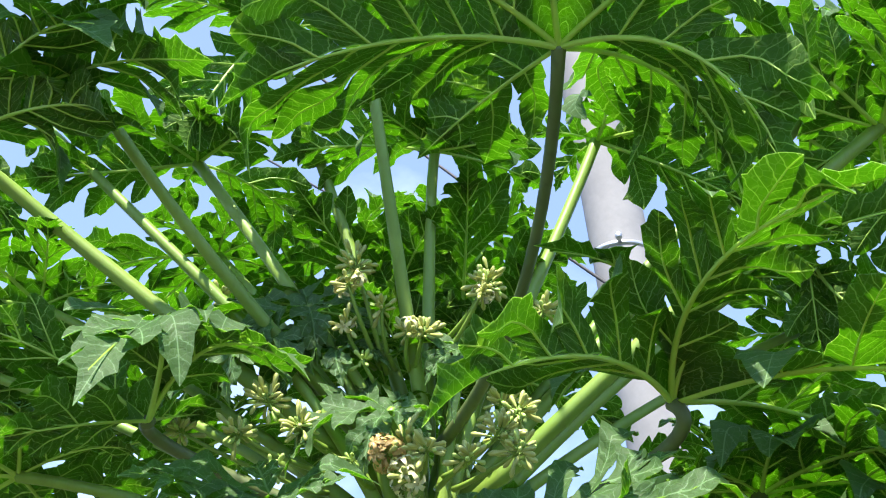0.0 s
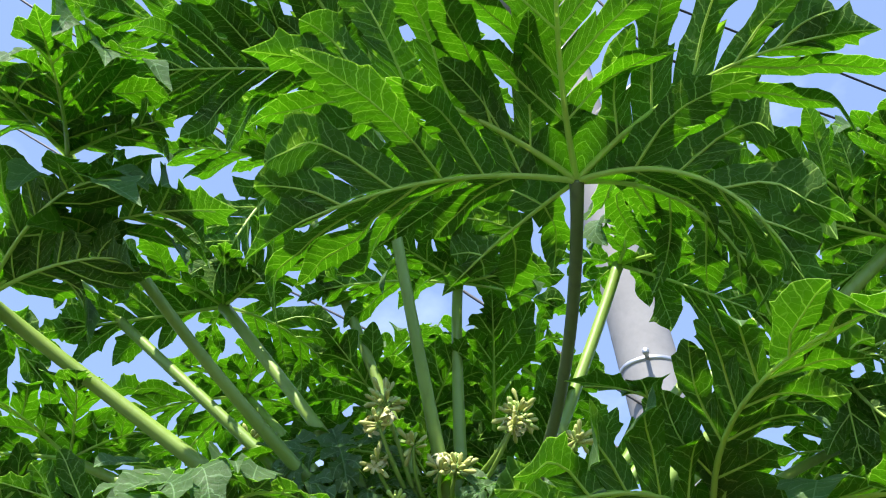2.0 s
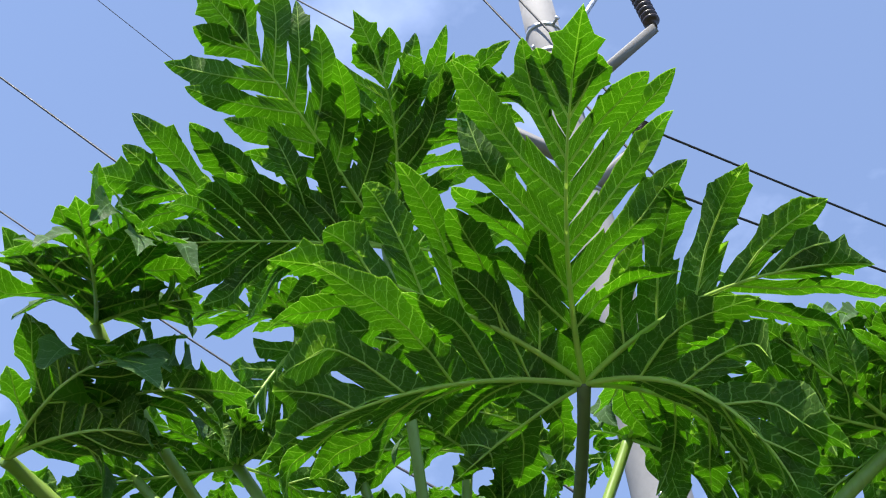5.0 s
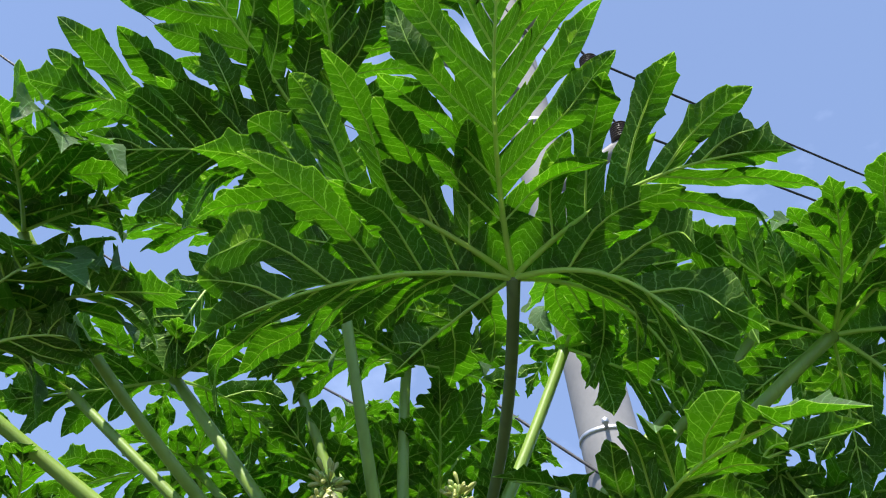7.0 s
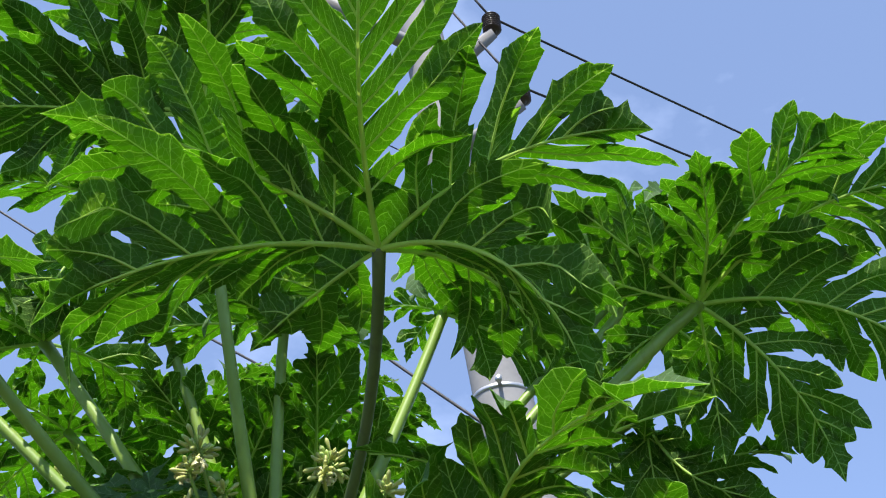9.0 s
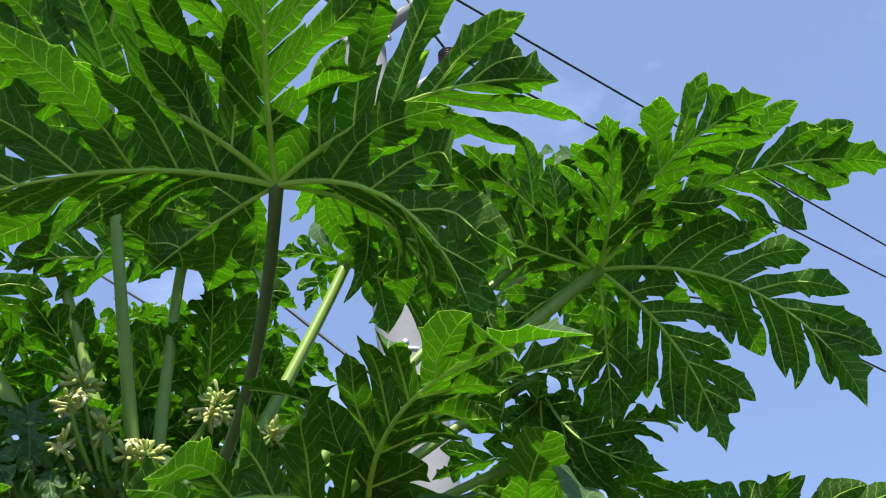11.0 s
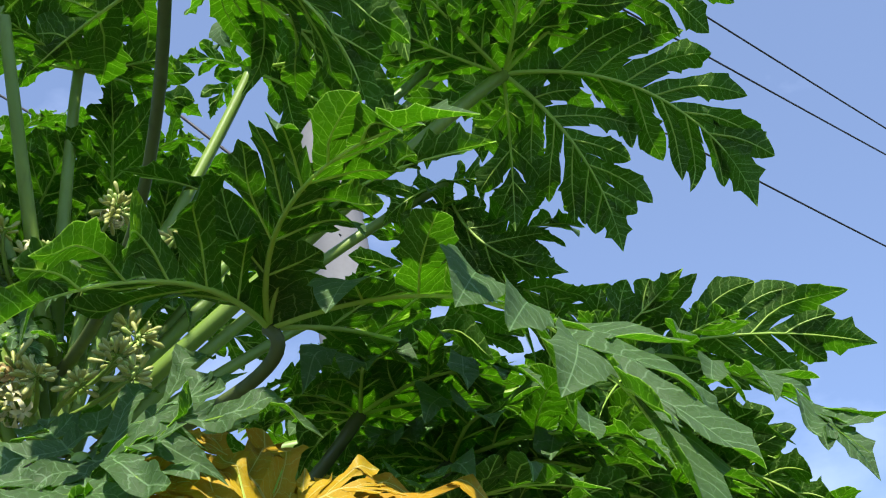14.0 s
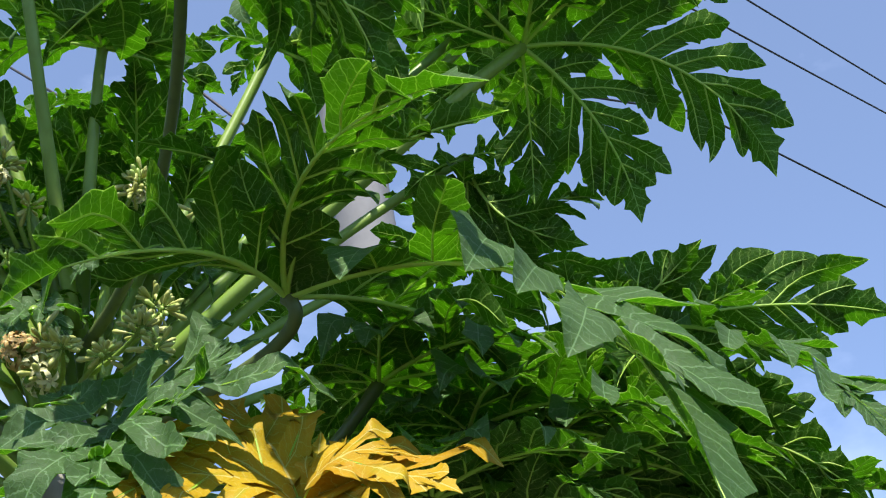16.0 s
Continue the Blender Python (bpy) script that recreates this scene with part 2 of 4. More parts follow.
def leaf(at, up, lobes, base, middle, kind="green", seed=0, full=1.0, vee=1.0, thick=0.0105):
    """One papaya leaf: a long stalk, and lobes (way round, rise, length, arch, sway, face, curl, breadth, fold) that are cut into toothed fingers."""
    rng = random.Random(seed * 7 + 3)
    at, up = np.array(at, float), unit(np.array(up, float))
    sheets, ribs, rv, rf = [], [], [], []
    calm = 0.45 if kind == "yellow" else 1.0

    for az, rise, length, arch, sway, face, curl, *more in lobes:
        broad, crease = more if more else (1.0, 1.0)
        az, rise, face, curl = radians(az), radians(rise), radians(face), radians(curl)
        d = np.array((math.cos(rise) * math.cos(az), math.cos(rise) * math.sin(az), math.sin(rise)))
        s0 = unit(np.cross(up, d))
        n0 = np.cross(d, s0)
        side_way = s0 * math.cos(face) + n0 * math.sin(face)
        bow = n0 * arch + s0 * sway
        fold, droop = crease * vee * rng.uniform(0.30, 0.55), rng.uniform(1.2, 2.6)
        ph = rng.uniform(0, 6)

        def rib(a, d=d, bow=bow, length=length):
            a = np.asarray(a, float)[..., None]
            return at + length * (d * a + bow * 4 * a * (1 - a))

        def place(a, y, d=d, bow=bow, length=length, s=side_way, fold=fold, droop=droop, ph=ph, curl=curl, rib=rib):
            """Points and upper normals of the lobe at a (share of the rib) and y (metres across it)."""
            t = d + bow * (4 * (1 - 2 * a))[..., None]
            t = t / np.linalg.norm(t, axis=-1, keepdims=True)
            s = s - t * (t @ s)[..., None]
            s = s / np.linalg.norm(s, axis=-1, keepdims=True)
            n = np.cross(t, s)
            k = (curl * np.clip(a, 0, 1) ** 3)[..., None]
            s, n = s * np.cos(k) + n * np.sin(k), n * np.cos(k) - s * np.sin(k)
            m = np.abs(y)
            z = fold * m - droop * m * m + 0.22 * m * np.sin(13 * a + ph + 2.0 * (y > 0)) + 0.06 * m * np.sin(37 * a + 2 * ph)
            return rib(a) + s * y[..., None] + n * z[..., None], n

        ribs.append((d, rib, length))
        count = max(3, min(6, round(length / 0.088)))
        for side in (-1, 1):
            cuts = np.cumsum([0] + [rng.uniform(0.80, 1.2) for _ in range(count)])
            cuts = 0.12 + (0.82 - 0.12) * cuts / cuts[-1]
            for k in range(count):
                half = (cuts[k + 1] - cuts[k]) / 2 * length
                q = (k + 0.5) / count
                reach = broad * full * length * (0.16 + 0.25 * math.sin(math.pi * q ** 0.75)) * rng.uniform(0.78, 1.18)
                reach = min(reach, 0.18 * full * broad)
                if k == count - 1:
                    reach = broad * length * 0.20 * rng.uniform(0.8, 1.1)
                turn0 = radians(62 - 24 * q + rng.uniform(-7, 7))
                bend = radians(rng.uniform(10, 34))
                web = rng.uniform(0.50, 0.66) if kind == "yellow" else rng.uniform(0.22, 0.36)
                lift, rot = rng.uniform(-0.50, 0.20) * calm, rng.uniform(-0.40, 0.40) * calm
                wave = rng.uniform(0, 6)
                teeth = [(rng.uniform(0.34, 0.44), rng.choice((-1, 1)), rng.uniform(0.15, 0.42))]
                if reach > 0.08:
                    teeth.append((rng.uniform(0.58, 0.70), -teeth[0][1], rng.uniform(0.15, 0.40)))
                    if rng.random() < 0.5:
                        teeth.append((rng.uniform(0.72, 0.80), teeth[0][1], rng.uniform(0.2, 0.5)))
                ts = sorted({0.0, 0.03, 0.08, 0.16, 0.26, 0.36, 0.46, 0.56, 0.66, 0.76, 0.86, 0.94, 1.0} | {x for t0, _, _ in teeth for x in (t0, t0 + 0.035)})
                v = np.array([0, web * 0.5] + [web + (1 - web) * t for t in ts])
                tt = np.clip((v - web) / (1 - web), 0, 1)
                th = turn0 - bend * v
                dv = np.diff(v, prepend=0.0)
                a0 = (cuts[k] + cuts[k + 1]) / 2 * length + np.cumsum(np.cos(th) * dv) * reach
                y0 = np.cumsum(np.sin(th) * dv) * reach
                blend = np.clip(tt / 0.12, 0, 1)
                ex, ey = 1 - blend + blend * np.sin(th), -blend * np.cos(th)
                hw = half * np.interp(tt, (0, 0.03, 0.09, 0.2, 0.42, 0.62, 0.82, 0.94, 1), (1.0, 0.74, 0.58, 0.58, 0.76, 0.72, 0.46, 0.21, 0.01))
                ws = np.array((-1, -0.5, 0, 0.5, 1))
                e = hw[:, None] * ws
                for t0, ts_side, high in teeth:
                    col = 0 if ts_side < 0 else 4
                    bump = np.where(tt <= t0, np.clip(1 - (t0 - tt) / 0.16, 0, 1), np.clip(1 - (tt - t0) / 0.035, 0, 1))
                    e[:, col] *= 1 + high * bump
                    e[:, 1 if col == 0 else 3] *= 1 + 0.6 * high * bump
                jig = np.array([[1 + rng.uniform(-0.05, 0.05) if w in (0, 4) else 1.0 for w in range(5)] for _ in v])
                e *= np.where((tt > 0)[:, None], jig, 1.0)
                pa = (a0[:, None] + ex[:, None] * e) / length
                py = np.maximum(0.0, y0[:, None] + ey[:, None] * e)
                p, n = place(pa, side * py)
                m = np.abs(e)
                up_by = calm * (0.50 * m - 3.0 * m * m + 0.30 * m * np.sin(9 * v[:, None] + wave + 2 * ws)) * (0.4 + 0.6 * tt[:, None])
                up_by = up_by + tt[:, None] * rot * e + (lift * reach * tt ** 1.8)[:, None]
                p = p + n * up_by[..., None]
                sheets.append((p, n, e, np.broadcast_to((v * reach)[:, None], e.shape)))
                line = p[::3, 2]
                ridge(rv, rf, line, np.linspace(0.0020, 0.0004, len(line)) * min(1, length / 0.35), n[::3, 2])
        # the end of the lobe
        t = np.array((0, 0.12, 0.25, 0.36, 0.42, 0.55, 0.66, 0.71, 0.85, 1.0))
        a = 0.79 + 0.26 * t
        hw = 0.085 * length * np.array((0.15, 0.35, 0.62, 0.98, 0.66, 0.62, 0.80, 0.45, 0.22, 0.0))
        y = hw[:, None] * np.array((-1, -0.5, 0, 0.5, 1))
        p, n = place(np.repeat(a[:, None], 5, 1), y)
        p = p - n * (0.05 * length * t ** 2 * rng.uniform(-0.5, 1.6))[:, None, None]
        sheets.append((p, n, y, np.repeat((a * length)[:, None], 5, 1)))
        pts = rib(np.linspace(0, 0.985, 16))
        ridge(rv, rf, pts, np.linspace(0.0050, 0.0010, 16) * min(1, length / 0.38), np.repeat(np.cross(d, side_way)[None], 16, 0))
    # the web between neighbouring lobes
    e1 = unit(np.cross(up, (0.31, 0.2, 0.05)))
    e2 = np.cross(up, e1)
    ribs.sort(key=lambda r: math.atan2(r[0] @ e2, r[0] @ e1))
    for i in range(len(ribs)):
        p, q = ribs[i - 1], ribs[i]
        if len(ribs) < 3 or p[0] @ q[0] < 0.1:
            continue
        far = rng.uniform(0.46, 0.54) if kind == "yellow" else rng.uniform(0.18, 0.24)
        r, f = np.linspace(0, far, 8), np.linspace(0, 1, 9)
        sag = 4 * f * (1 - f)
        k = r / far
        x = p[1](r)[:, None] * (1 - f)[None, :, None] + q[1](r)[:, None] * f[None, :, None]
        x = at + (x - at) * (1 - 0.16 * sag[None] * k[:, None] ** 2)[..., None] + up * (0.05 * calm * (p[2] + q[2]) / 2 * sag[None] * k[:, None])[..., None]
        gap = np.linalg.norm(p[1](r) - q[1](r), axis=1)
        edge = np.minimum(f, 1 - f)[None] * gap[:, None]
        sheets.append((x, np.broadcast_to(up, x.shape), edge, np.broadcast_to((r * p[2])[:, None], edge.shape)))
    # lower skin, and the upper skin half a millimetre above it
    verts, norms, flat, faces, o = [], [], [], [], 0
    for p, n, u, v in sheets:
        h, w = u.shape
        verts.append(p.reshape(-1, 3))
        norms.append(n.reshape(-1, 3))
        flat.append(np.stack([u, v], -1).reshape(-1, 2))
        c = (o + np.arange(h - 1)[:, None] * w + np.arange(w - 1)[None]).ravel()
        faces.append(np.stack([c, c + 1, c + w + 1, c + w], -1))
        o += h * w
    verts, norms, flat, faces = (np.vstack(x) for x in (verts, norms, flat, faces))
    me = bpy.data.meshes.new("leaf")
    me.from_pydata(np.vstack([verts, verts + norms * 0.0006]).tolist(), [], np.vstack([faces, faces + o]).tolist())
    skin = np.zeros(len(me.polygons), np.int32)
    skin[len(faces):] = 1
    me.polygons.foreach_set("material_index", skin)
    layer = me.uv_layers.new(name="vein")
    idx = np.empty(len(me.loops), int)
    me.loops.foreach_get("vertex_index", idx)
    layer.data.foreach_set("uv", np.vstack([flat, flat])[idx].astype(np.float32).ravel())
    label = "yellowing papaya leaf with brown edges" if kind == "yellow" else ""
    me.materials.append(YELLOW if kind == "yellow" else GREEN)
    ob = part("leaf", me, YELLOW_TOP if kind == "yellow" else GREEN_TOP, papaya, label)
    part("rib", mesh_of("rib", rv, rf), RIB, ob)
    # stalk
    sv, sf = [], []
    pts = bezier(base, middle, at, 18)
    pts.append(pts[-1] + unit(pts[-1] - pts[-2]) * 0.004)
    r = [thick * (1.3 - 0.3 * min(1, i / 9)) for i in range(19)]
    r[-3:] = [thick, thick * 1.12, thick * 0.8]
    tube(sv, sf, pts, r, 12)
    part("leaf_stalk", mesh_of("leaf_stalk", sv, sf), SHADED_STALK if kind == "dusky" else STALK, ob)
    return ob


# one bud and one open flower, shared by all the clusters
def bud_mesh(name, mat, length, thick):
    v, f = [], []
    prof = [(0, 0.35), (0.1, 0.55), (0.45, 0.80), (0.72, 1.0), (0.9, 0.72), (1.0, 0.15)]
    tube(v, f, [(0, 0, length * a) for a, _ in prof], [thick * r for _, r in prof], 7)
    me = mesh_of(name, v, f)
    me.materials.append(mat)
    me.polygons.foreach_set("use_smooth", [True] * len(me.polygons))
    return me


def flower_mesh(name, mat):
    v, f = [], []
    tube(v, f, [(0, 0, 0), (0, 0, 0.008), (0, 0, 0.018)], [0.0018, 0.0024, 0.0034], 6)
    for k in range(5):
        a = 2 * math.pi * k / 5
        o = len(v)
        for r, z, half in ((0.002, 0.017, 0.0022), (0.008, 0.021, 0.0040), (0.014, 0.019, 0.0042), (0.018, 0.013, 0.0028), (0.019, 0.009, 0.0006)):
            for w in (-1, 0, 1):
                b = a + 0.18 * (r / 0.019)
                v.append((r * math.cos(b) - w * half * math.sin(b), r * math.sin(b) + w * half * math.cos(b), z + 0.0010 * abs(w)))
        for i in range(4):
            for j in range(2):
                q = o + i * 3 + j
                f.append((q, q + 1, q + 4, q + 3))
    me = mesh_of(name, v, f)
    me.materials.append(mat)
    me.polygons.foreach_set("use_smooth", [True] * len(me.polygons))
    return me


BUDS = [bud_mesh("bud", BUD, 0.034, 0.0052), bud_mesh("bud", BUD, 0.028, 0.0050), bud_mesh("bud", GREEN_BUD, 0.020, 0.0044)]
SMALL = [bud_mesh("bud", GREEN_BUD, 0.024, 0.0046), bud_mesh("bud", GREEN_BUD, 0.016, 0.0042)]
OPEN = [flower_mesh("flower", PETAL), BUDS[0]]
DRY = [flower_mesh("flower", WITHERED), bud_mesh("bud", WITHERED, 0.024, 0.0044), BUDS[1]]


def flowers(at, foot, radius, count, kind, seed):
    """A cluster of buds and flowers on thin branches at the end of a green stalk."""
    rng = random.Random(seed + 500)
    at, foot = np.array(at), np.array(foot)
    v, f = [], []
    mid = (at + foot) / 2 + np.array((rng.uniform(-0.01, 0.01), -0.01, -0.012))
    pts = bezier(foot, mid, at, 9)
    tube(v, f, pts, [0.0058 - 0.0028 * i / 8 for i in range(9)], 8)
    way = unit(pts[-1] - pts[-2])
    ends = []
    for _ in range(round(count * 1.75)):
        d = unit(np.array([rng.gauss(0, 1) for _ in range(3)]) + way * 0.45)
        root = at + d * radius * rng.uniform(0.02, 0.12) - way * radius * rng.uniform(0.0, 0.35)
        tip = root + d * radius * rng.uniform(0.08, 0.30)
        tube(v, f, [at - way * radius * 0.5, root, tip], [0.0020, 0.0016, 0.0012], 5)
        ends.append((tip, d))
    cluster = part("flower_spray", mesh_of("flower_spray", v, f), STALK, papaya, "cream papaya buds and flowers on a green stalk")
    kinds = {"mixed": BUDS, "green": SMALL, "open": OPEN, "withered": DRY}[kind]
    for tip, d in ends:
        me = rng.choice(kinds)
        ob = new(me.name.split(".")[0], me)
        ob.parent = cluster
        turn = Vector(d).to_track_quat("Z", "Y") @ Euler((rng.uniform(-0.3, 0.3), rng.uniform(-0.3, 0.3), rng.uniform(0, 6))).to_quaternion()
        size = rng.uniform(0.68, 1.05)
        ob.matrix_basis = Matrix.LocRotScale(Vector(tip), turn, (size, size, size))
        ob.matrix_parent_inverse = (papaya.matrix_basis @ cluster.matrix_parent_inverse @ cluster.matrix_basis).inverted()
    return cluster


# trunk with leaf scars, up to the crown
tv, tf = [], []
heights = np.linspace(0.0, CROWN + 0.02, 60)
tube(tv, tf, [TRUNK + (0.01 * math.sin(3 * h), 0.01 * math.cos(2 * h), h) for h in heights],
     [0.075 - 0.012 * h + 0.004 * math.sin(h * 55) + (0.03 * (0.12 - h) / 0.12 if h < 0.12 else 0) - (0.03 * (h - CROWN + 0.13) / 0.15 if h > CROWN - 0.13 else 0) for h in heights], 20)
part("trunk", mesh_of("trunk", tv, tf), BARK, papaya)


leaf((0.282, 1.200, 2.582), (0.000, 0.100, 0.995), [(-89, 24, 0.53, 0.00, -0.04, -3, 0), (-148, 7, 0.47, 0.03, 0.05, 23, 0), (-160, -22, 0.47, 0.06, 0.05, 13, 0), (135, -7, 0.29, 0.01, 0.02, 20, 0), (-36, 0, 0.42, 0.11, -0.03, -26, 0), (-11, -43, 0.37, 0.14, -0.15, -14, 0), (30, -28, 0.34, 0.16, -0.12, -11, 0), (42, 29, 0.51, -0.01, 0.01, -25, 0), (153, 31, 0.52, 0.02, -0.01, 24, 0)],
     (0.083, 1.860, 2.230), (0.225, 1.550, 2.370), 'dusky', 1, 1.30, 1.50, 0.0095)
leaf((0.894, 1.680, 2.763), (0.000, 0.240, 0.971), [(-37, 3, 0.56, 0.14, -0.05, -27, 0), (-66, 10, 0.48, 0.09, -0.04, -26, 0), (-99, 18, 0.35, -0.01, 0.05, -9, 0), (-141, 16, 0.38, -0.06, 0.03, 15, 0), (-146, -4, 0.32, 0.02, -0.04, 14, 0), (-11, -34, 0.53, 0.15, -0.08, -30, 0), (18, -55, 0.40, 0.05, -0.07, -19, 0), (77, -55, 0.30, 0.07, -0.02, 6, 0), (160, -28, 0.23, -0.03, 0.06, 23, 0)],
     (0.133, 1.900, 2.130), (0.622, 1.720, 2.533), 'green', 8, 0.95, 1.00, 0.0135)
leaf((-0.095, 1.620, 3.244), (0.000, 0.240, 0.971), [(-126, 29, 0.67, -0.03, 0.04, 17, 0), (-94, 41, 0.49, -0.01, 0.10, 6, 0), (-149, -4, 0.61, 0.01, -0.01, 23, 0), (-43, 14, 0.49, 0.21, -0.15, -10, 0), (-153, -18, 0.51, 0.02, 0.01, 15, 0), (31, 10, 0.35, 0.03, -0.02, -14, 0)],
     (0.053, 1.900, 2.270), (-0.018, 1.760, 2.712), 'green', 9, 1.25, 1.00, 0.0115)
leaf((-0.315, 1.900, 3.236), (0.000, 0.240, 0.971), [(-139, -16, 0.32, 0.10, 0.00, 18, 0), (-143, -67, 0.43, 0.04, 0.01, 32, 0), (-15, -6, 0.20, -0.02, 0.02, -15, 0), (-69, 10, 0.22, 0.01, -0.02, -2, 0), (-107, -2, 0.26, -0.03, -0.00, 19, 0)],
     (0.033, 1.960, 2.270), (-0.122, 1.980, 2.712), 'green', 5, 1.00, 1.00, 0.0115)
leaf((-0.470, 1.980, 2.922), (0.000, 0.240, 0.971), [(-159, -17, 0.39, -0.00, -0.01, 23, 0), (-142, 6, 0.30, 0.05, 0.04, 22, 0), (-41, 2, 0.35, -0.01, -0.01, -14, 0), (-74, 3, 0.24, -0.03, -0.01, 6, 0), (43, -17, 0.34, 0.14, 0.00, -25, 0), (122, -27, 0.16, 0.08, 0.03, 3, 0)],
     (0.023, 1.940, 2.210), (-0.230, 1.950, 2.587), 'green', 2, 1.00, 1.00, 0.0135)
leaf((0.059, 1.960, 2.925), (0.000, 0.240, 0.971), [(-161, -12, 0.35, 0.05, 0.01, 22, 0), (-116, -9, 0.29, -0.01, 0.02, 22, 0), (-87, 8, 0.26, -0.08, -0.01, 1, 0), (-39, -15, 0.26, 0.03, 0.05, -23, 0), (-57, 4, 0.25, 0.05, 0.01, -16, 0), (31, -2, 0.28, -0.04, -0.09, -25, 0)],
     (0.053, 1.950, 2.270), (0.050, 1.970, 2.709), 'green', 7, 1.00, 1.00, 0.0115)
leaf((0.416, 2.020, 2.981), (0.000, 0.240, 0.971), [(-20, -38, 0.45, -0.00, -0.03, -33, 0), (-41, -18, 0.35, 0.03, -0.01, -24, 0), (-98, -12, 0.38, 0.01, 0.08, 0, 90), (-173, 2, 0.16, 0.04, 0.07, 16, 0), (138, -32, 0.14, 0.09, 0.08, 19, 0), (21, -19, 0.23, 0.01, -0.01, -17, 0)],
     (0.103, 1.950, 2.230), (0.304, 2.000, 2.699), 'green', 6, 1.00, 1.00, 0.0125)
leaf((-0.814, 1.620, 2.748), (0.000, 0.240, 0.971), [(-30, -8, 0.64, 0.09, -0.03, -13, 0), (-30, -13, 0.46, 0.07, -0.02, -15, 0), (-44, -9, 0.61, 0.11, -0.05, -7, 60), (-91, -10, 0.22, -0.01, 0.01, 25, 0), (67, -29, 0.22, 0.16, 0.16, -24, 0)],
     (0.003, 1.910, 2.150), (-0.600, 1.780, 2.602), 'green', 11, 1.00, 1.00, 0.0145)
leaf((-0.620, 1.450, 2.935), (0.000, 0.240, 0.971), [(-72, -11, 0.43, -0.02, 0.03, 11, 0), (-57, -14, 0.43, 0.14, -0.05, -2, 0), (-88, -17, 0.37, 0.02, -0.02, 13, 0), (-31, -14, 0.30, 0.03, -0.01, -14, 0)],
     (0.003, 1.970, 2.210), (-0.393, 1.700, 2.618), 'green', 12, 1.10, 1.00, 0.0115)
leaf((-0.820, 1.900, 3.002), (0.000, 0.240, 0.971), [(-39, -23, 0.35, 0.04, -0.02, -23, 0), (-134, -27, 0.16, 0.10, -0.02, 27, 0), (74, -49, 0.16, -0.01, 0.02, -19, 0), (-68, -6, 0.22, -0.03, -0.01, 13, 0)],
     (0.013, 1.950, 2.190), (-0.540, 1.920, 2.730), 'green', 10, 1.00, 1.00, 0.0115)
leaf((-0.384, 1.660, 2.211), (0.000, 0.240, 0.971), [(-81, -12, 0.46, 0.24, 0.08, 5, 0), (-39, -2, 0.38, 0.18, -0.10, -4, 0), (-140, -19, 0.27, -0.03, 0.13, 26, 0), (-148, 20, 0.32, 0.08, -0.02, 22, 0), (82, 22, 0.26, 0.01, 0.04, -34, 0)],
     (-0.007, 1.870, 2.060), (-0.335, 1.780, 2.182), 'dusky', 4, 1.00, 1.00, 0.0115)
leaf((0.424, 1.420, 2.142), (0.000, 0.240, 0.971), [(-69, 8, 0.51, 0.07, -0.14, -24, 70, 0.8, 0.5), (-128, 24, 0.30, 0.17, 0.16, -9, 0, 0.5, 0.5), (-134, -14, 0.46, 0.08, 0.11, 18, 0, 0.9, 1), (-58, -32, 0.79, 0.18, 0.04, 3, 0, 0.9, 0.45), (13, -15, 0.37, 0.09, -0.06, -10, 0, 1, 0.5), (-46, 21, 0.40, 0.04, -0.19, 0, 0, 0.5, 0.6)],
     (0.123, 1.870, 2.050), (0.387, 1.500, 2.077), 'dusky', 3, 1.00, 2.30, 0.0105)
leaf((0.986, 1.950, 2.203), (0.000, 0.240, 0.971), [(-19, 2, 0.62, 0.05, -0.08, -43, 0), (-51, 24, 0.35, -0.06, -0.01, -38, 0), (-101, 31, 0.24, -0.01, 0.04, -7, 0), (-8, -11, 0.36, -0.01, -0.07, -29, 0), (156, -38, 0.16, -0.02, 0.03, 29, 0)],
     (0.133, 1.920, 2.030), (0.570, 1.900, 2.108), 'green', 14, 1.00, 1.00, 0.0115)
leaf((1.138, 1.750, 2.206), (0.000, 0.240, 0.971), [(-65, -36, 0.48, 0.06, -0.07, -6, 30), (-55, 7, 0.18, 0.13, 0.16, -35, 0), (-149, 13, 0.20, -0.06, -0.04, 23, 0), (-140, -35, 0.29, 0.04, -0.06, 52, 0)],
     (0.133, 1.890, 2.010), (0.549, 1.900, 2.094), 'green', 15, 1.00, 1.00, 0.0115)
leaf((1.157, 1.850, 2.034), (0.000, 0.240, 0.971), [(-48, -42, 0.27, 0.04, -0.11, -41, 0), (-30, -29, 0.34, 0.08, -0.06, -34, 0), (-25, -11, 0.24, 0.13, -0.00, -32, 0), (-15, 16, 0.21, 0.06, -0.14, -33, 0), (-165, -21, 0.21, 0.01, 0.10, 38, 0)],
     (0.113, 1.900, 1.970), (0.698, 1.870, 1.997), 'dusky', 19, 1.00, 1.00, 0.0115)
leaf((0.845, 2.050, 2.717), (0.000, 0.240, 0.971), [(-26, -48, 0.34, -0.17, 0.02, -42, 0), (83, -79, 0.26, -0.12, 0.03, 6, 0), (-162, -36, 0.20, 0.05, 0.04, 39, 0), (-69, -27, 0.18, 0.07, 0.01, -45, 0), (30, -49, 0.31, -0.05, 0.06, -15, 0)],
     (0.133, 1.970, 2.110), (0.480, 2.020, 2.450), 'green', 13, 1.00, 1.00, 0.0115)
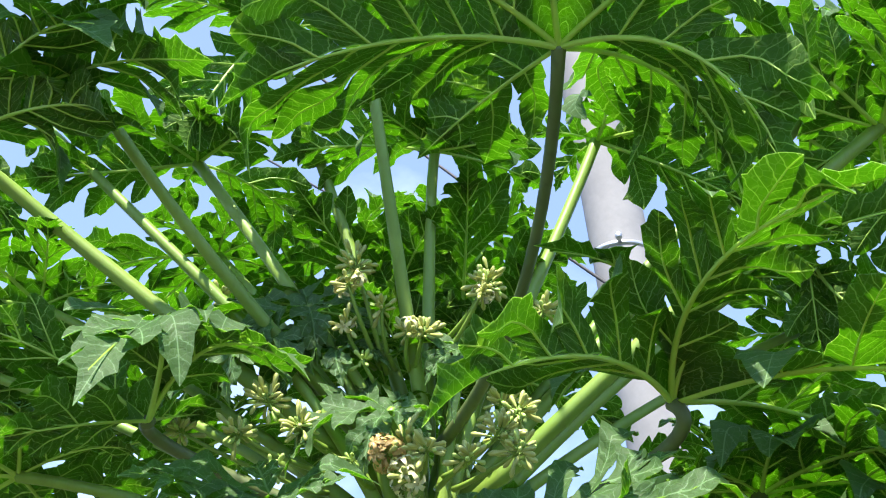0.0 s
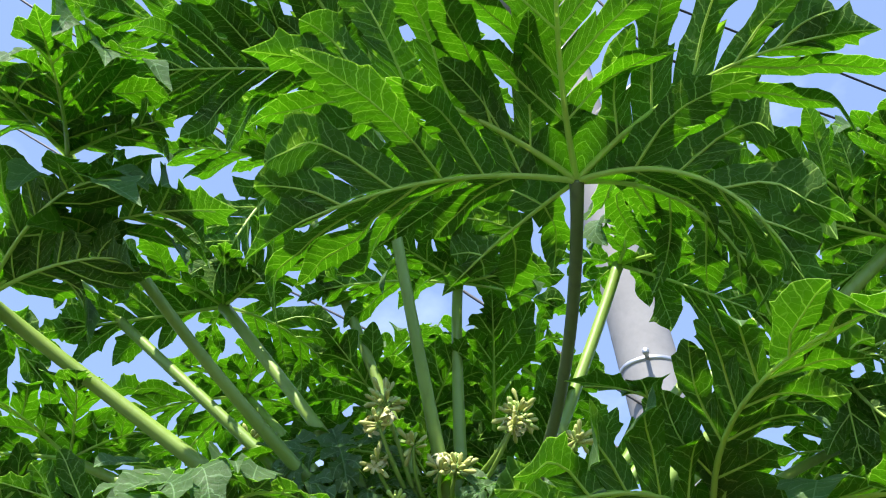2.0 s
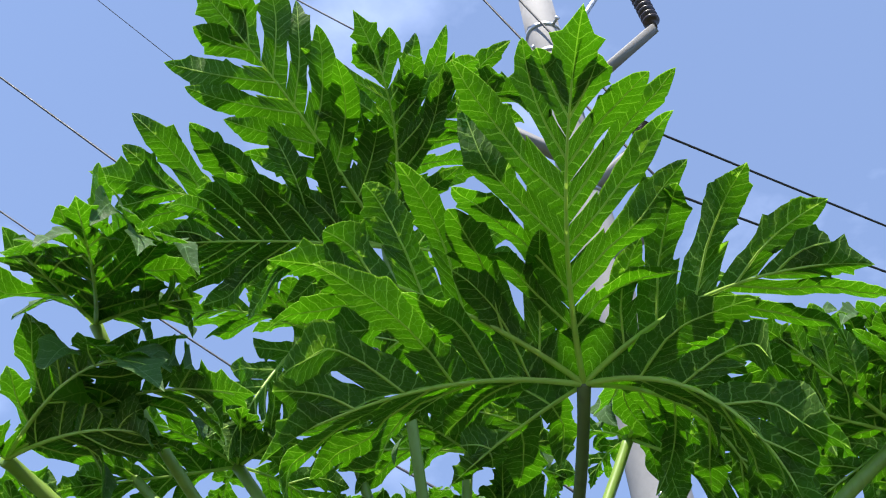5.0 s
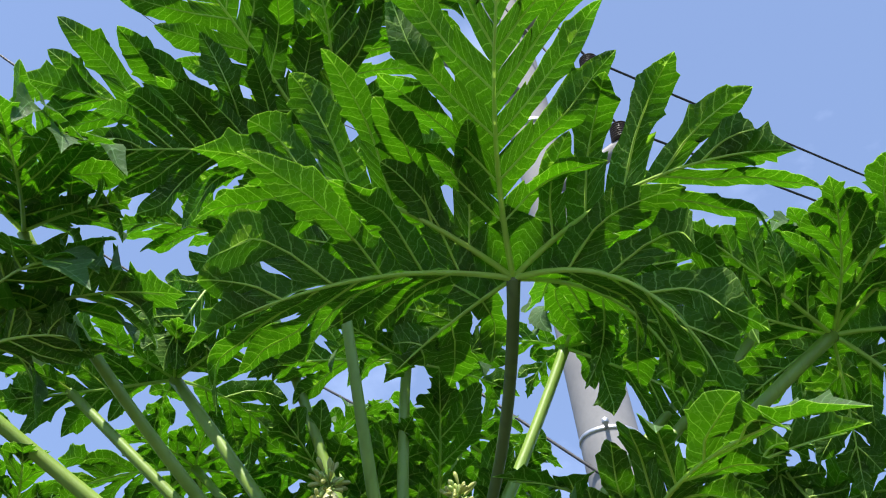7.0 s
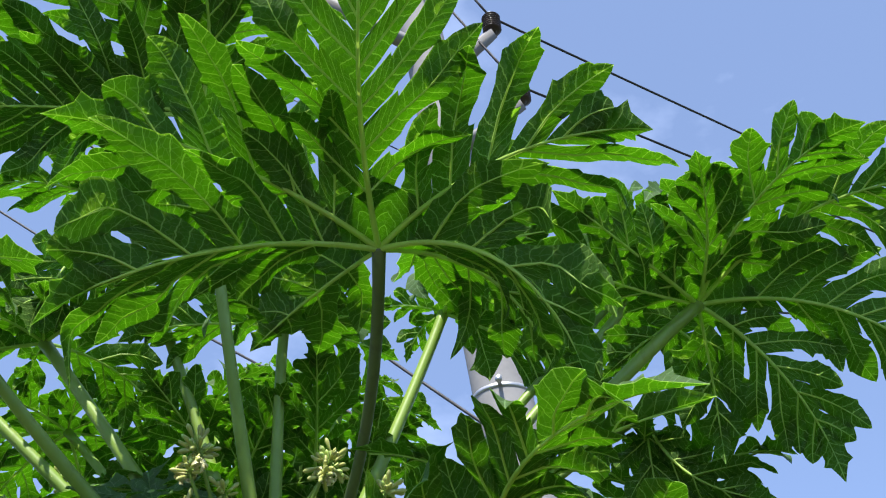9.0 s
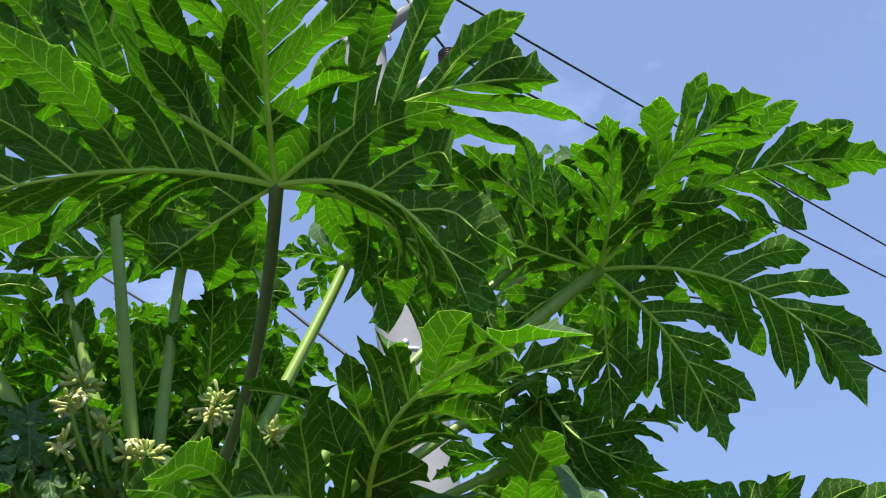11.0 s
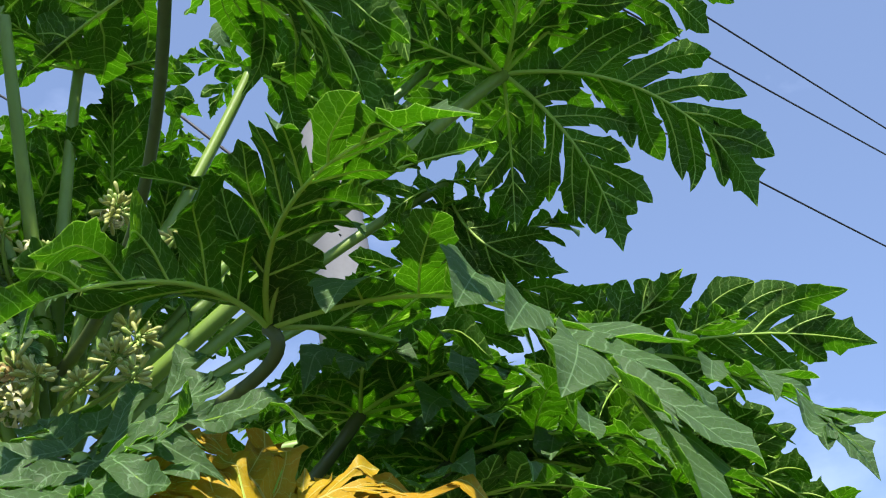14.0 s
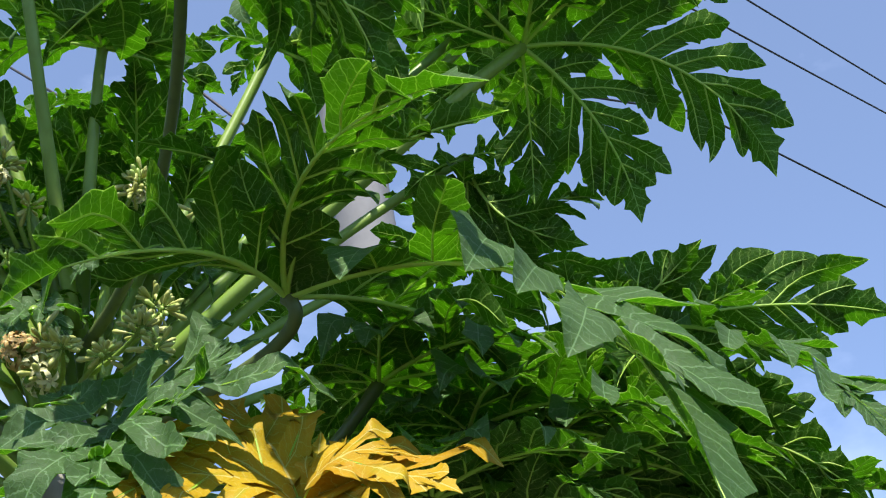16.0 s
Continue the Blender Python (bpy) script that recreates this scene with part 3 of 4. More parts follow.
leaf((0.206, 1.240, 1.916), (0.000, -0.301, 0.954), [(-13, 26, 0.20, 0.02, -0.12, 30, 0), (-51, 0, 0.18, -0.06, -0.06, 33, 0), (-114, -32, 0.18, 0.05, 0.04, -21, 0), (-84, -33, 0.23, 0.03, 0.03, -3, 0), (118, 27, 0.20, 0.03, 0.01, -18, 0)],
     (0.083, 1.850, 1.990), (0.124, 1.620, 1.952), 'green', 17, 1.90, 0.40, 0.0115)
leaf((-0.156, 1.600, 2.059), (0.000, -0.301, 0.954), [(-139, 1, 0.23, 0.03, 0.05, -32, 0), (-50, -3, 0.20, -0.01, -0.06, 34, 0), (131, 48, 0.10, 0.14, 0.05, -12, 0), (-108, -21, 0.23, -0.00, -0.03, -27, 0)],
     (0.013, 1.850, 1.960), (-0.072, 1.725, 2.039), 'green', 28, 1.40, 0.50, 0.0115)
leaf((0.429, 1.200, 1.805), (0.000, -0.301, 0.954), [(133, 44, 0.23, 0.09, -0.05, -15, 0), (-21, 18, 0.14, 0.23, -0.12, 26, 0), (-33, -2, 0.19, 0.12, 0.07, 26, 0), (-153, -1, 0.22, 0.14, -0.07, -26, 0), (174, 27, 0.21, 0.10, 0.02, -24, 0), (-102, -29, 0.17, 0.05, 0.00, -9, 0), (99, 48, 0.15, -0.00, 0.01, -4, 0), (38, 48, 0.12, 0.04, 0.00, 15, 0)],
     (0.103, 1.860, 1.960), (0.346, 1.550, 1.835), 'yellow', 18, 1.50, 0.20, 0.0115)
leaf((0.990, 2.000, 3.134), (0.000, 0.240, 0.971), [(-134, -17, 0.44, 0.04, 0.01, 19, 0), (-101, -22, 0.44, 0.03, 0.04, -26, 0), (-153, -40, 0.29, -0.03, -0.02, 34, 0), (113, -60, 0.22, 0.01, -0.03, 17, 0)],
     (0.110, 1.930, 2.150), (0.550, 1.965, 2.642), 'green', 201, 1.00, 1.00, 0.0115)
leaf((-0.167, 2.350, 2.938), (-0.192, 0.192, 0.962), [(-49, 6, 0.21, 0.10, 0, 0, 0), (0, 1, 0.26, 0.10, 0, 0, 0), (48, -11, 0.37, 0.10, 0, 0, 0), (98, -23, 0.43, 0.10, 0, 0, 0), (152, -25, 0.37, 0.10, 0, 0, 0), (-156, -16, 0.26, 0.10, 0, 0, 0), (-108, -3, 0.21, 0.10, 0, 0, 0)],
     (0.053, 1.980, 2.110), (-0.057, 2.165, 2.554), 'green', 21, 1.00, 1.00)
leaf((0.161, 2.400, 2.967), (0.192, 0.192, 0.962), [(-50, -9, 0.21, 0.10, 0, 0, 0), (-1, -21, 0.26, 0.10, 0, 0, 0), (53, -26, 0.37, 0.10, 0, 0, 0), (106, -18, 0.43, 0.10, 0, 0, 0), (155, -5, 0.37, 0.10, 0, 0, 0), (-157, 5, 0.26, 0.10, 0, 0, 0), (-108, 4, 0.21, 0.10, 0, 0, 0)],
     (0.053, 1.980, 2.110), (0.107, 2.190, 2.569), 'green', 22, 1.00, 1.00)
leaf((-0.496, 2.300, 2.862), (-0.282, 0.188, 0.941), [(-6, 8, 0.24, 0.10, 0, 0, 0), (42, -5, 0.28, 0.10, 0, 0, 0), (90, -22, 0.41, 0.10, 0, 0, 0), (144, -30, 0.47, 0.10, 0, 0, 0), (-161, -23, 0.41, 0.10, 0, 0, 0), (-113, -7, 0.28, 0.10, 0, 0, 0), (-65, 7, 0.24, 0.10, 0, 0, 0)],
     (0.053, 1.980, 2.110), (-0.222, 2.140, 2.516), 'green', 23, 1.00, 1.00)
leaf((-0.746, 1.950, 2.561), (-0.092, 0.370, 0.925), [(36, -19, 0.24, 0.10, 0, 0, 0), (89, -32, 0.28, 0.10, 0, 0, 0), (146, -27, 0.41, 0.10, 0, 0, 0), (-164, -10, 0.47, 0.10, 0, 0, 0), (-118, 7, 0.41, 0.10, 0, 0, 0), (-68, 12, 0.28, 0.10, 0, 0, 0), (-20, 2, 0.24, 0.10, 0, 0, 0)],
     (-0.017, 1.920, 2.090), (-0.382, 1.935, 2.356), 'green', 25, 1.00, 1.00)
leaf((-0.649, 1.800, 2.163), (-0.192, 0.192, 0.962), [(39, -9, 0.25, 0.10, 0, 0, 0), (89, -21, 0.30, 0.10, 0, 0, 0), (142, -26, 0.44, 0.10, 0, 0, 0), (-165, -18, 0.49, 0.10, 0, 0, 0), (-116, -5, 0.44, 0.10, 0, 0, 0), (-68, 5, 0.30, 0.10, 0, 0, 0), (-19, 4, 0.25, 0.10, 0, 0, 0)],
     (-0.007, 1.900, 1.970), (-0.328, 1.850, 2.097), 'green', 27, 1.00, 1.00)
leaf((-0.931, 2.000, 2.462), (-0.282, 0.188, 0.941), [(29, -1, 0.25, 0.10, 0, 0, 0), (76, -18, 0.30, 0.10, 0, 0, 0), (129, -29, 0.44, 0.10, 0, 0, 0), (-175, -26, 0.49, 0.10, 0, 0, 0), (-125, -11, 0.44, 0.10, 0, 0, 0), (-78, 4, 0.30, 0.10, 0, 0, 0), (-29, 10, 0.25, 0.10, 0, 0, 0)],
     (-0.007, 1.940, 2.030), (-0.469, 1.970, 2.276), 'green', 32, 1.00, 1.00)
leaf((0.839, 2.200, 2.585), (0.268, 0.358, 0.894), [(-146, 15, 0.22, 0.10, 0, 0, 0), (-95, 13, 0.27, 0.10, 0, 0, 0), (-49, -5, 0.39, 0.10, 0, 0, 0), (-2, -27, 0.45, 0.10, 0, 0, 0), (55, -37, 0.39, 0.10, 0, 0, 0), (112, -25, 0.27, 0.10, 0, 0, 0), (158, -4, 0.22, 0.10, 0, 0, 0)],
     (0.123, 1.950, 2.090), (0.481, 2.075, 2.368), 'green', 29, 1.00, 1.00)
leaf((0.663, 2.250, 2.300), (0.276, 0.276, 0.921), [(-125, 13, 0.22, 0.10, 0, 0, 0), (-77, 2, 0.27, 0.10, 0, 0, 0), (-31, -17, 0.39, 0.10, 0, 0, 0), (21, -31, 0.45, 0.10, 0, 0, 0), (79, -30, 0.39, 0.10, 0, 0, 0), (130, -13, 0.27, 0.10, 0, 0, 0), (176, 5, 0.22, 0.10, 0, 0, 0)],
     (0.123, 1.950, 2.030), (0.393, 2.100, 2.195), 'green', 30, 1.00, 1.00)
leaf((1.133, 2.300, 2.209), (0.188, 0.282, 0.941), [(-133, 10, 0.24, 0.10, 0, 0, 0), (-84, 5, 0.28, 0.10, 0, 0, 0), (-37, -9, 0.41, 0.10, 0, 0, 0), (12, -25, 0.47, 0.10, 0, 0, 0), (68, -29, 0.41, 0.10, 0, 0, 0), (121, -19, 0.28, 0.10, 0, 0, 0), (169, -3, 0.24, 0.10, 0, 0, 0)],
     (0.133, 1.920, 2.010), (0.633, 2.110, 1.970), 'green', 48, 1.00, 1.00)
leaf((0.775, 2.200, 2.029), (0.192, 0.192, 0.962), [(-129, 6, 0.24, 0.10, 0, 0, 0), (-80, -1, 0.28, 0.10, 0, 0, 0), (-32, -14, 0.41, 0.10, 0, 0, 0), (19, -24, 0.47, 0.10, 0, 0, 0), (73, -24, 0.41, 0.10, 0, 0, 0), (124, -13, 0.28, 0.10, 0, 0, 0), (172, -1, 0.24, 0.10, 0, 0, 0)],
     (0.133, 1.920, 1.970), (0.454, 2.060, 1.860), 'green', 49, 1.00, 1.00)
leaf((1.225, 2.100, 1.976), (0.192, 0.192, 0.962), [(-141, 6, 0.25, 0.10, 0, 0, 0), (-92, 2, 0.30, 0.10, 0, 0, 0), (-44, -11, 0.44, 0.10, 0, 0, 0), (6, -23, 0.49, 0.10, 0, 0, 0), (60, -25, 0.44, 0.10, 0, 0, 0), (112, -17, 0.30, 0.10, 0, 0, 0), (160, -3, 0.25, 0.10, 0, 0, 0)],
     (0.133, 1.890, 1.970), (0.679, 1.995, 1.833), 'green', 50, 1.00, 1.00)
leaf((0.826, 2.000, 2.999), (0.188, 0.282, 0.941), [(-168, 4, 0.22, 0.10, 0, 0, 0), (-118, 10, 0.27, 0.10, 0, 0, 0), (-70, 2, 0.39, 0.10, 0, 0, 0), (-23, -15, 0.45, 0.10, 0, 0, 0), (29, -28, 0.39, 0.10, 0, 0, 0), (85, -28, 0.27, 0.10, 0, 0, 0), (136, -14, 0.22, 0.10, 0, 0, 0)],
     (0.113, 1.950, 2.160), (0.470, 1.975, 2.610), 'green', 63, 1.00, 1.00)
leaf((0.832, 1.950, 2.017), (0.094, 0.329, 0.940), [(-146, 5, 0.25, 0.10, 0, 0, 0), (-97, 10, 0.30, 0.10, 0, 0, 0), (-48, 0, 0.44, 0.10, 0, 0, 0), (-1, -16, 0.49, 0.10, 0, 0, 0), (51, -29, 0.44, 0.10, 0, 0, 0), (107, -27, 0.30, 0.10, 0, 0, 0), (157, -13, 0.25, 0.10, 0, 0, 0)],
     (0.133, 1.920, 1.990), (0.482, 1.935, 1.864), 'green', 65, 1.00, 1.00)
leaf((0.899, 1.850, 1.887), (0.094, 0.329, 0.940), [(-150, 4, 0.25, 0.10, 0, 0, 0), (-100, 10, 0.30, 0.10, 0, 0, 0), (-52, 2, 0.44, 0.10, 0, 0, 0), (-5, -15, 0.49, 0.10, 0, 0, 0), (47, -28, 0.44, 0.10, 0, 0, 0), (103, -28, 0.30, 0.10, 0, 0, 0), (154, -14, 0.25, 0.10, 0, 0, 0)],
     (0.133, 1.890, 1.950), (0.516, 1.870, 1.779), 'green', 66, 1.00, 1.00)
leaf((0.601, 1.900, 1.919), (0.000, 0.330, 0.944), [(-144, 1, 0.24, 0.10, 0, 0, 0), (-95, 9, 0.28, 0.10, 0, 0, 0), (-46, 4, 0.41, 0.10, 0, 0, 0), (1, -11, 0.47, 0.10, 0, 0, 0), (51, -25, 0.41, 0.10, 0, 0, 0), (106, -29, 0.28, 0.10, 0, 0, 0), (159, -18, 0.24, 0.10, 0, 0, 0)],
     (0.113, 1.890, 1.950), (0.357, 1.895, 1.795), 'green', 67, 1.00, 1.00)
leaf((1.231, 2.000, 1.887), (0.185, 0.325, 0.927), [(-145, 10, 0.25, 0.10, 0, 0, 0), (-95, 10, 0.30, 0.10, 0, 0, 0), (-47, -4, 0.44, 0.10, 0, 0, 0), (0, -22, 0.49, 0.10, 0, 0, 0), (55, -32, 0.44, 0.10, 0, 0, 0), (110, -25, 0.30, 0.10, 0, 0, 0), (159, -7, 0.25, 0.10, 0, 0, 0)],
     (0.143, 1.900, 1.960), (0.687, 1.950, 1.784), 'green', 68, 1.00, 1.00)
leaf((0.632, 1.700, 1.793), (0.094, 0.329, 0.940), [(-159, 2, 0.24, 0.10, 0, 0, 0), (-110, 10, 0.28, 0.10, 0, 0, 0), (-61, 4, 0.41, 0.10, 0, 0, 0), (-14, -11, 0.47, 0.10, 0, 0, 0), (36, -26, 0.41, 0.10, 0, 0, 0), (92, -29, 0.28, 0.10, 0, 0, 0), (144, -18, 0.24, 0.10, 0, 0, 0)],
     (0.123, 1.880, 1.930), (0.378, 1.790, 1.722), 'green', 69, 1.00, 1.00)
leaf((-0.428, 2.300, 2.397), (-0.192, 0.192, 0.962), [(-8, 3, 0.21, 0.10, 0, 0, 0), (40, -9, 0.26, 0.10, 0, 0, 0), (90, -21, 0.37, 0.10, 0, 0, 0), (144, -26, 0.43, 0.10, 0, 0, 0), (-164, -18, 0.37, 0.10, 0, 0, 0), (-115, -5, 0.26, 0.10, 0, 0, 0), (-67, 5, 0.21, 0.10, 0, 0, 0)],
     (0.003, 1.970, 2.060), (-0.213, 2.135, 2.259), 'green', 72, 1.00, 1.00)
leaf((-0.645, 2.250, 2.481), (-0.192, 0.192, 0.962), [(7, 0, 0.21, 0.10, 0, 0, 0), (55, -13, 0.26, 0.10, 0, 0, 0), (106, -24, 0.37, 0.10, 0, 0, 0), (161, -24, 0.43, 0.10, 0, 0, 0), (-148, -14, 0.37, 0.10, 0, 0, 0), (-100, -1, 0.26, 0.10, 0, 0, 0), (-51, 6, 0.21, 0.10, 0, 0, 0)],
     (-0.007, 1.950, 2.050), (-0.326, 2.100, 2.296), 'green', 74, 1.00, 1.00)
leaf((0.984, 1.900, 1.996), (0.094, 0.329, 0.940), [(-149, 5, 0.25, 0.10, 0, 0, 0), (-100, 10, 0.30, 0.10, 0, 0, 0), (-51, 1, 0.44, 0.10, 0, 0, 0), (-4, -15, 0.49, 0.10, 0, 0, 0), (47, -28, 0.44, 0.10, 0, 0, 0), (103, -28, 0.30, 0.10, 0, 0, 0), (154, -14, 0.25, 0.10, 0, 0, 0)],
     (0.133, 1.900, 1.970), (0.558, 1.900, 1.843), 'green', 77, 1.00, 1.00)
leaf((0.524, 2.100, 2.118), (0.095, 0.286, 0.953), [(-130, 6, 0.21, 0.10, 0, 0, 0), (-81, 6, 0.26, 0.10, 0, 0, 0), (-33, -6, 0.37, 0.10, 0, 0, 0), (15, -20, 0.43, 0.10, 0, 0, 0), (69, -28, 0.37, 0.10, 0, 0, 0), (123, -21, 0.26, 0.10, 0, 0, 0), (172, -7, 0.21, 0.10, 0, 0, 0)],
     (0.113, 1.920, 1.990), (0.318, 2.010, 1.914), 'green', 78, 1.00, 1.00)
leaf((0.886, 2.300, 2.183), (0.092, 0.370, 0.925), [(-129, 10, 0.21, 0.10, 0, 0, 0), (-79, 10, 0.26, 0.10, 0, 0, 0), (-32, -4, 0.37, 0.10, 0, 0, 0), (15, -22, 0.43, 0.10, 0, 0, 0), (70, -32, 0.37, 0.10, 0, 0, 0), (126, -25, 0.26, 0.10, 0, 0, 0), (174, -7, 0.21, 0.10, 0, 0, 0)],
     (0.133, 1.920, 1.990), (0.510, 2.110, 1.947), 'green', 96, 1.00, 1.00)
leaf((1.052, 2.200, 2.212), (0.092, 0.370, 0.925), [(-138, 9, 0.24, 0.10, 0, 0, 0), (-88, 12, 0.28, 0.10, 0, 0, 0), (-40, 0, 0.41, 0.10, 0, 0, 0), (6, -19, 0.47, 0.10, 0, 0, 0), (60, -32, 0.41, 0.10, 0, 0, 0), (117, -28, 0.28, 0.10, 0, 0, 0), (166, -11, 0.24, 0.10, 0, 0, 0)],
     (0.133, 1.920, 2.010), (0.592, 2.060, 1.971), 'green', 97, 1.00, 1.00)
leaf((-0.066, 2.150, 2.597), (-0.071, 0.705, 0.705), [(98, -55, 0.18, 0.10, 0, 0, 0), (164, -34, 0.21, 0.10, 0, 0, 0), (-159, 1, 0.31, 0.10, 0, 0, 0), (-117, 29, 0.36, 0.10, 0, 0, 0), (-59, 32, 0.31, 0.10, 0, 0, 0), (-15, 6, 0.21, 0.10, 0, 0, 0), (22, -29, 0.18, 0.10, 0, 0, 0)],
     (0.053, 1.970, 2.110), (-0.007, 2.060, 2.384), 'green', 111, 1.00, 1.00)
leaf((0.107, 2.200, 2.641), (0.071, 0.705, 0.705), [(140, -42, 0.18, 0.10, 0, 0, 0), (-180, -8, 0.21, 0.10, 0, 0, 0), (-141, 24, 0.31, 0.10, 0, 0, 0), (-85, 35, 0.36, 0.10, 0, 0, 0), (-36, 14, 0.31, 0.10, 0, 0, 0), (0, -20, 0.21, 0.10, 0, 0, 0), (50, -51, 0.18, 0.10, 0, 0, 0)],
     (0.073, 1.970, 2.110), (0.090, 2.085, 2.406), 'green', 112, 1.00, 1.00)
leaf((0.192, 2.200, 2.502), (0.074, 0.667, 0.741), [(-174, -3, 0.18, 0.10, 0, 0, 0), (-132, 25, 0.21, 0.10, 0, 0, 0), (-77, 30, 0.31, 0.10, 0, 0, 0), (-30, 7, 0.36, 0.10, 0, 0, 0), (8, -26, 0.31, 0.10, 0, 0, 0), (64, -51, 0.21, 0.10, 0, 0, 0), (136, -41, 0.18, 0.10, 0, 0, 0)],
     (0.083, 1.970, 2.060), (0.137, 2.085, 2.311), 'green', 114, 1.00, 1.00)
leaf((0.017, 2.200, 2.442), (0.000, 0.669, 0.743), [(36, -40, 0.18, 0.10, 0, 0, 0), (107, -51, 0.21, 0.10, 0, 0, 0), (164, -27, 0.31, 0.10, 0, 0, 0), (-158, 6, 0.36, 0.10, 0, 0, 0), (-112, 30, 0.31, 0.10, 0, 0, 0), (-56, 26, 0.21, 0.10, 0, 0, 0), (-13, -1, 0.18, 0.10, 0, 0, 0)],
     (0.053, 1.970, 2.030), (0.035, 2.085, 2.266), 'green', 115, 1.00, 1.00)
leaf((-0.178, 1.880, 2.514), (0.000, -0.651, 0.759), [(6, -28, 0.15, 0.20, 0, 0, 0), (50, 5, 0.19, 0.20, 0, 0, 0), (104, 14, 0.28, 0.20, 0, 0, 0), (152, -10, 0.28, 0.20, 0, 0, 0), (-162, -47, 0.19, 0.20, 0, 0, 0), (-59, -63, 0.15, 0.20, 0, 0, 0)],
     (0.013, 1.870, 2.090), (-0.082, 1.875, 2.332), 'green', 26, 1.00, 1.00)
leaf((-0.115, 1.860, 2.415), (-0.226, -0.566, 0.793), [(-9, -22, 0.11, 0.20, 0, 0, 0), (37, 7, 0.15, 0.20, 0, 0, 0), (92, 9, 0.21, 0.20, 0, 0, 0), (139, -17, 0.21, 0.20, 0, 0, 0), (-169, -52, 0.15, 0.20, 0, 0, 0), (-67, -56, 0.11, 0.20, 0, 0, 0)],
     (0.053, 1.870, 2.090), (-0.031, 1.865, 2.283), 'green', 81, 1.00, 1.00)
leaf((0.126, 1.840, 2.404), (0.212, -0.636, 0.742), [(-49, -66, 0.11, 0.20, 0, 0, 0), (22, -31, 0.15, 0.20, 0, 0, 0), (64, 5, 0.21, 0.20, 0, 0, 0), (118, 17, 0.21, 0.20, 0, 0, 0), (167, -6, 0.15, 0.20, 0, 0, 0), (-149, -45, 0.11, 0.20, 0, 0, 0)],
     (0.083, 1.870, 2.110), (0.104, 1.855, 2.287), 'green', 82, 1.00, 1.00)
leaf((-0.005, 1.800, 2.273), (0.000, -0.651, 0.759), [(28, -9, 0.11, 0.20, 0, 0, 0), (76, 14, 0.15, 0.20, 0, 0, 0), (131, 5, 0.21, 0.20, 0, 0, 0), (174, -29, 0.21, 0.20, 0, 0, 0), (-120, -63, 0.15, 0.20, 0, 0, 0), (-18, -47, 0.11, 0.20, 0, 0, 0)],
     (0.053, 1.870, 2.090), (0.024, 1.835, 2.212), 'green', 31, 1.00, 1.00)
leaf((0.195, 1.880, 2.435), (0.318, -0.424, 0.848), [(-86, -54, 0.11, 0.20, 0, 0, 0), (4, -47, 0.15, 0.20, 0, 0, 0), (58, -16, 0.21, 0.20, 0, 0, 0), (108, 5, 0.21, 0.20, 0, 0, 0), (162, 1, 0.15, 0.20, 0, 0, 0), (-150, -26, 0.11, 0.20, 0, 0, 0)],
     (0.093, 1.880, 2.110), (0.144, 1.880, 2.303), 'green', 83, 1.00, 1.00)
leaf((-0.252, 1.840, 2.423), (-0.218, -0.436, 0.873), [(17, -6, 0.13, 0.20, 0, 0, 0), (70, 4, 0.18, 0.20, 0, 0, 0), (122, -11, 0.26, 0.20, 0, 0, 0), (174, -39, 0.26, 0.20, 0, 0, 0), (-106, -54, 0.18, 0.20, 0, 0, 0), (-34, -33, 0.13, 0.20, 0, 0, 0)],
     (0.003, 1.870, 2.070), (-0.125, 1.855, 2.277), 'green', 84, 1.00, 1.00)
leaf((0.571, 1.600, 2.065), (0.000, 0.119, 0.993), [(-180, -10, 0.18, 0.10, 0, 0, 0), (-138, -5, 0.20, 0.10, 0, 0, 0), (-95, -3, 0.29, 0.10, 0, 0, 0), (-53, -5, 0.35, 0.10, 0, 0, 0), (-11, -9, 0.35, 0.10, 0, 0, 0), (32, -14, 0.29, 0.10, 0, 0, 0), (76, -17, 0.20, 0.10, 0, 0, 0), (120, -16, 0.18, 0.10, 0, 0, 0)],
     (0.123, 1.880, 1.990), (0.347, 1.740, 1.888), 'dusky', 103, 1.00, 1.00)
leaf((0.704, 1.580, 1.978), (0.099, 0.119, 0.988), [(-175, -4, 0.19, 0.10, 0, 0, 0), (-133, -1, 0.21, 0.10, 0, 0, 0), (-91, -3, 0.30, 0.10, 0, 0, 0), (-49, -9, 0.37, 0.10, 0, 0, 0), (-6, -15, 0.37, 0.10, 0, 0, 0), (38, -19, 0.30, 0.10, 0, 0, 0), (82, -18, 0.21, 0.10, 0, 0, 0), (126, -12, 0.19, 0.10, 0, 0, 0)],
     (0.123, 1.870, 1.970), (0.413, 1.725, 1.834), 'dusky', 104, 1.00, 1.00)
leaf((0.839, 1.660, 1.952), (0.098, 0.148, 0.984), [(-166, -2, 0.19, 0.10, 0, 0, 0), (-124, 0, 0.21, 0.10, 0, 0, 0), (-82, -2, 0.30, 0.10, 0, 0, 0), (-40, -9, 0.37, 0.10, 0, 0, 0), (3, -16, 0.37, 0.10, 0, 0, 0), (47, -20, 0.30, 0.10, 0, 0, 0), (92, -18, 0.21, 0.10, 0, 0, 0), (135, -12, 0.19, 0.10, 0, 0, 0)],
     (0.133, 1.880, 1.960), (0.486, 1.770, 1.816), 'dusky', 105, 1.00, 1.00)
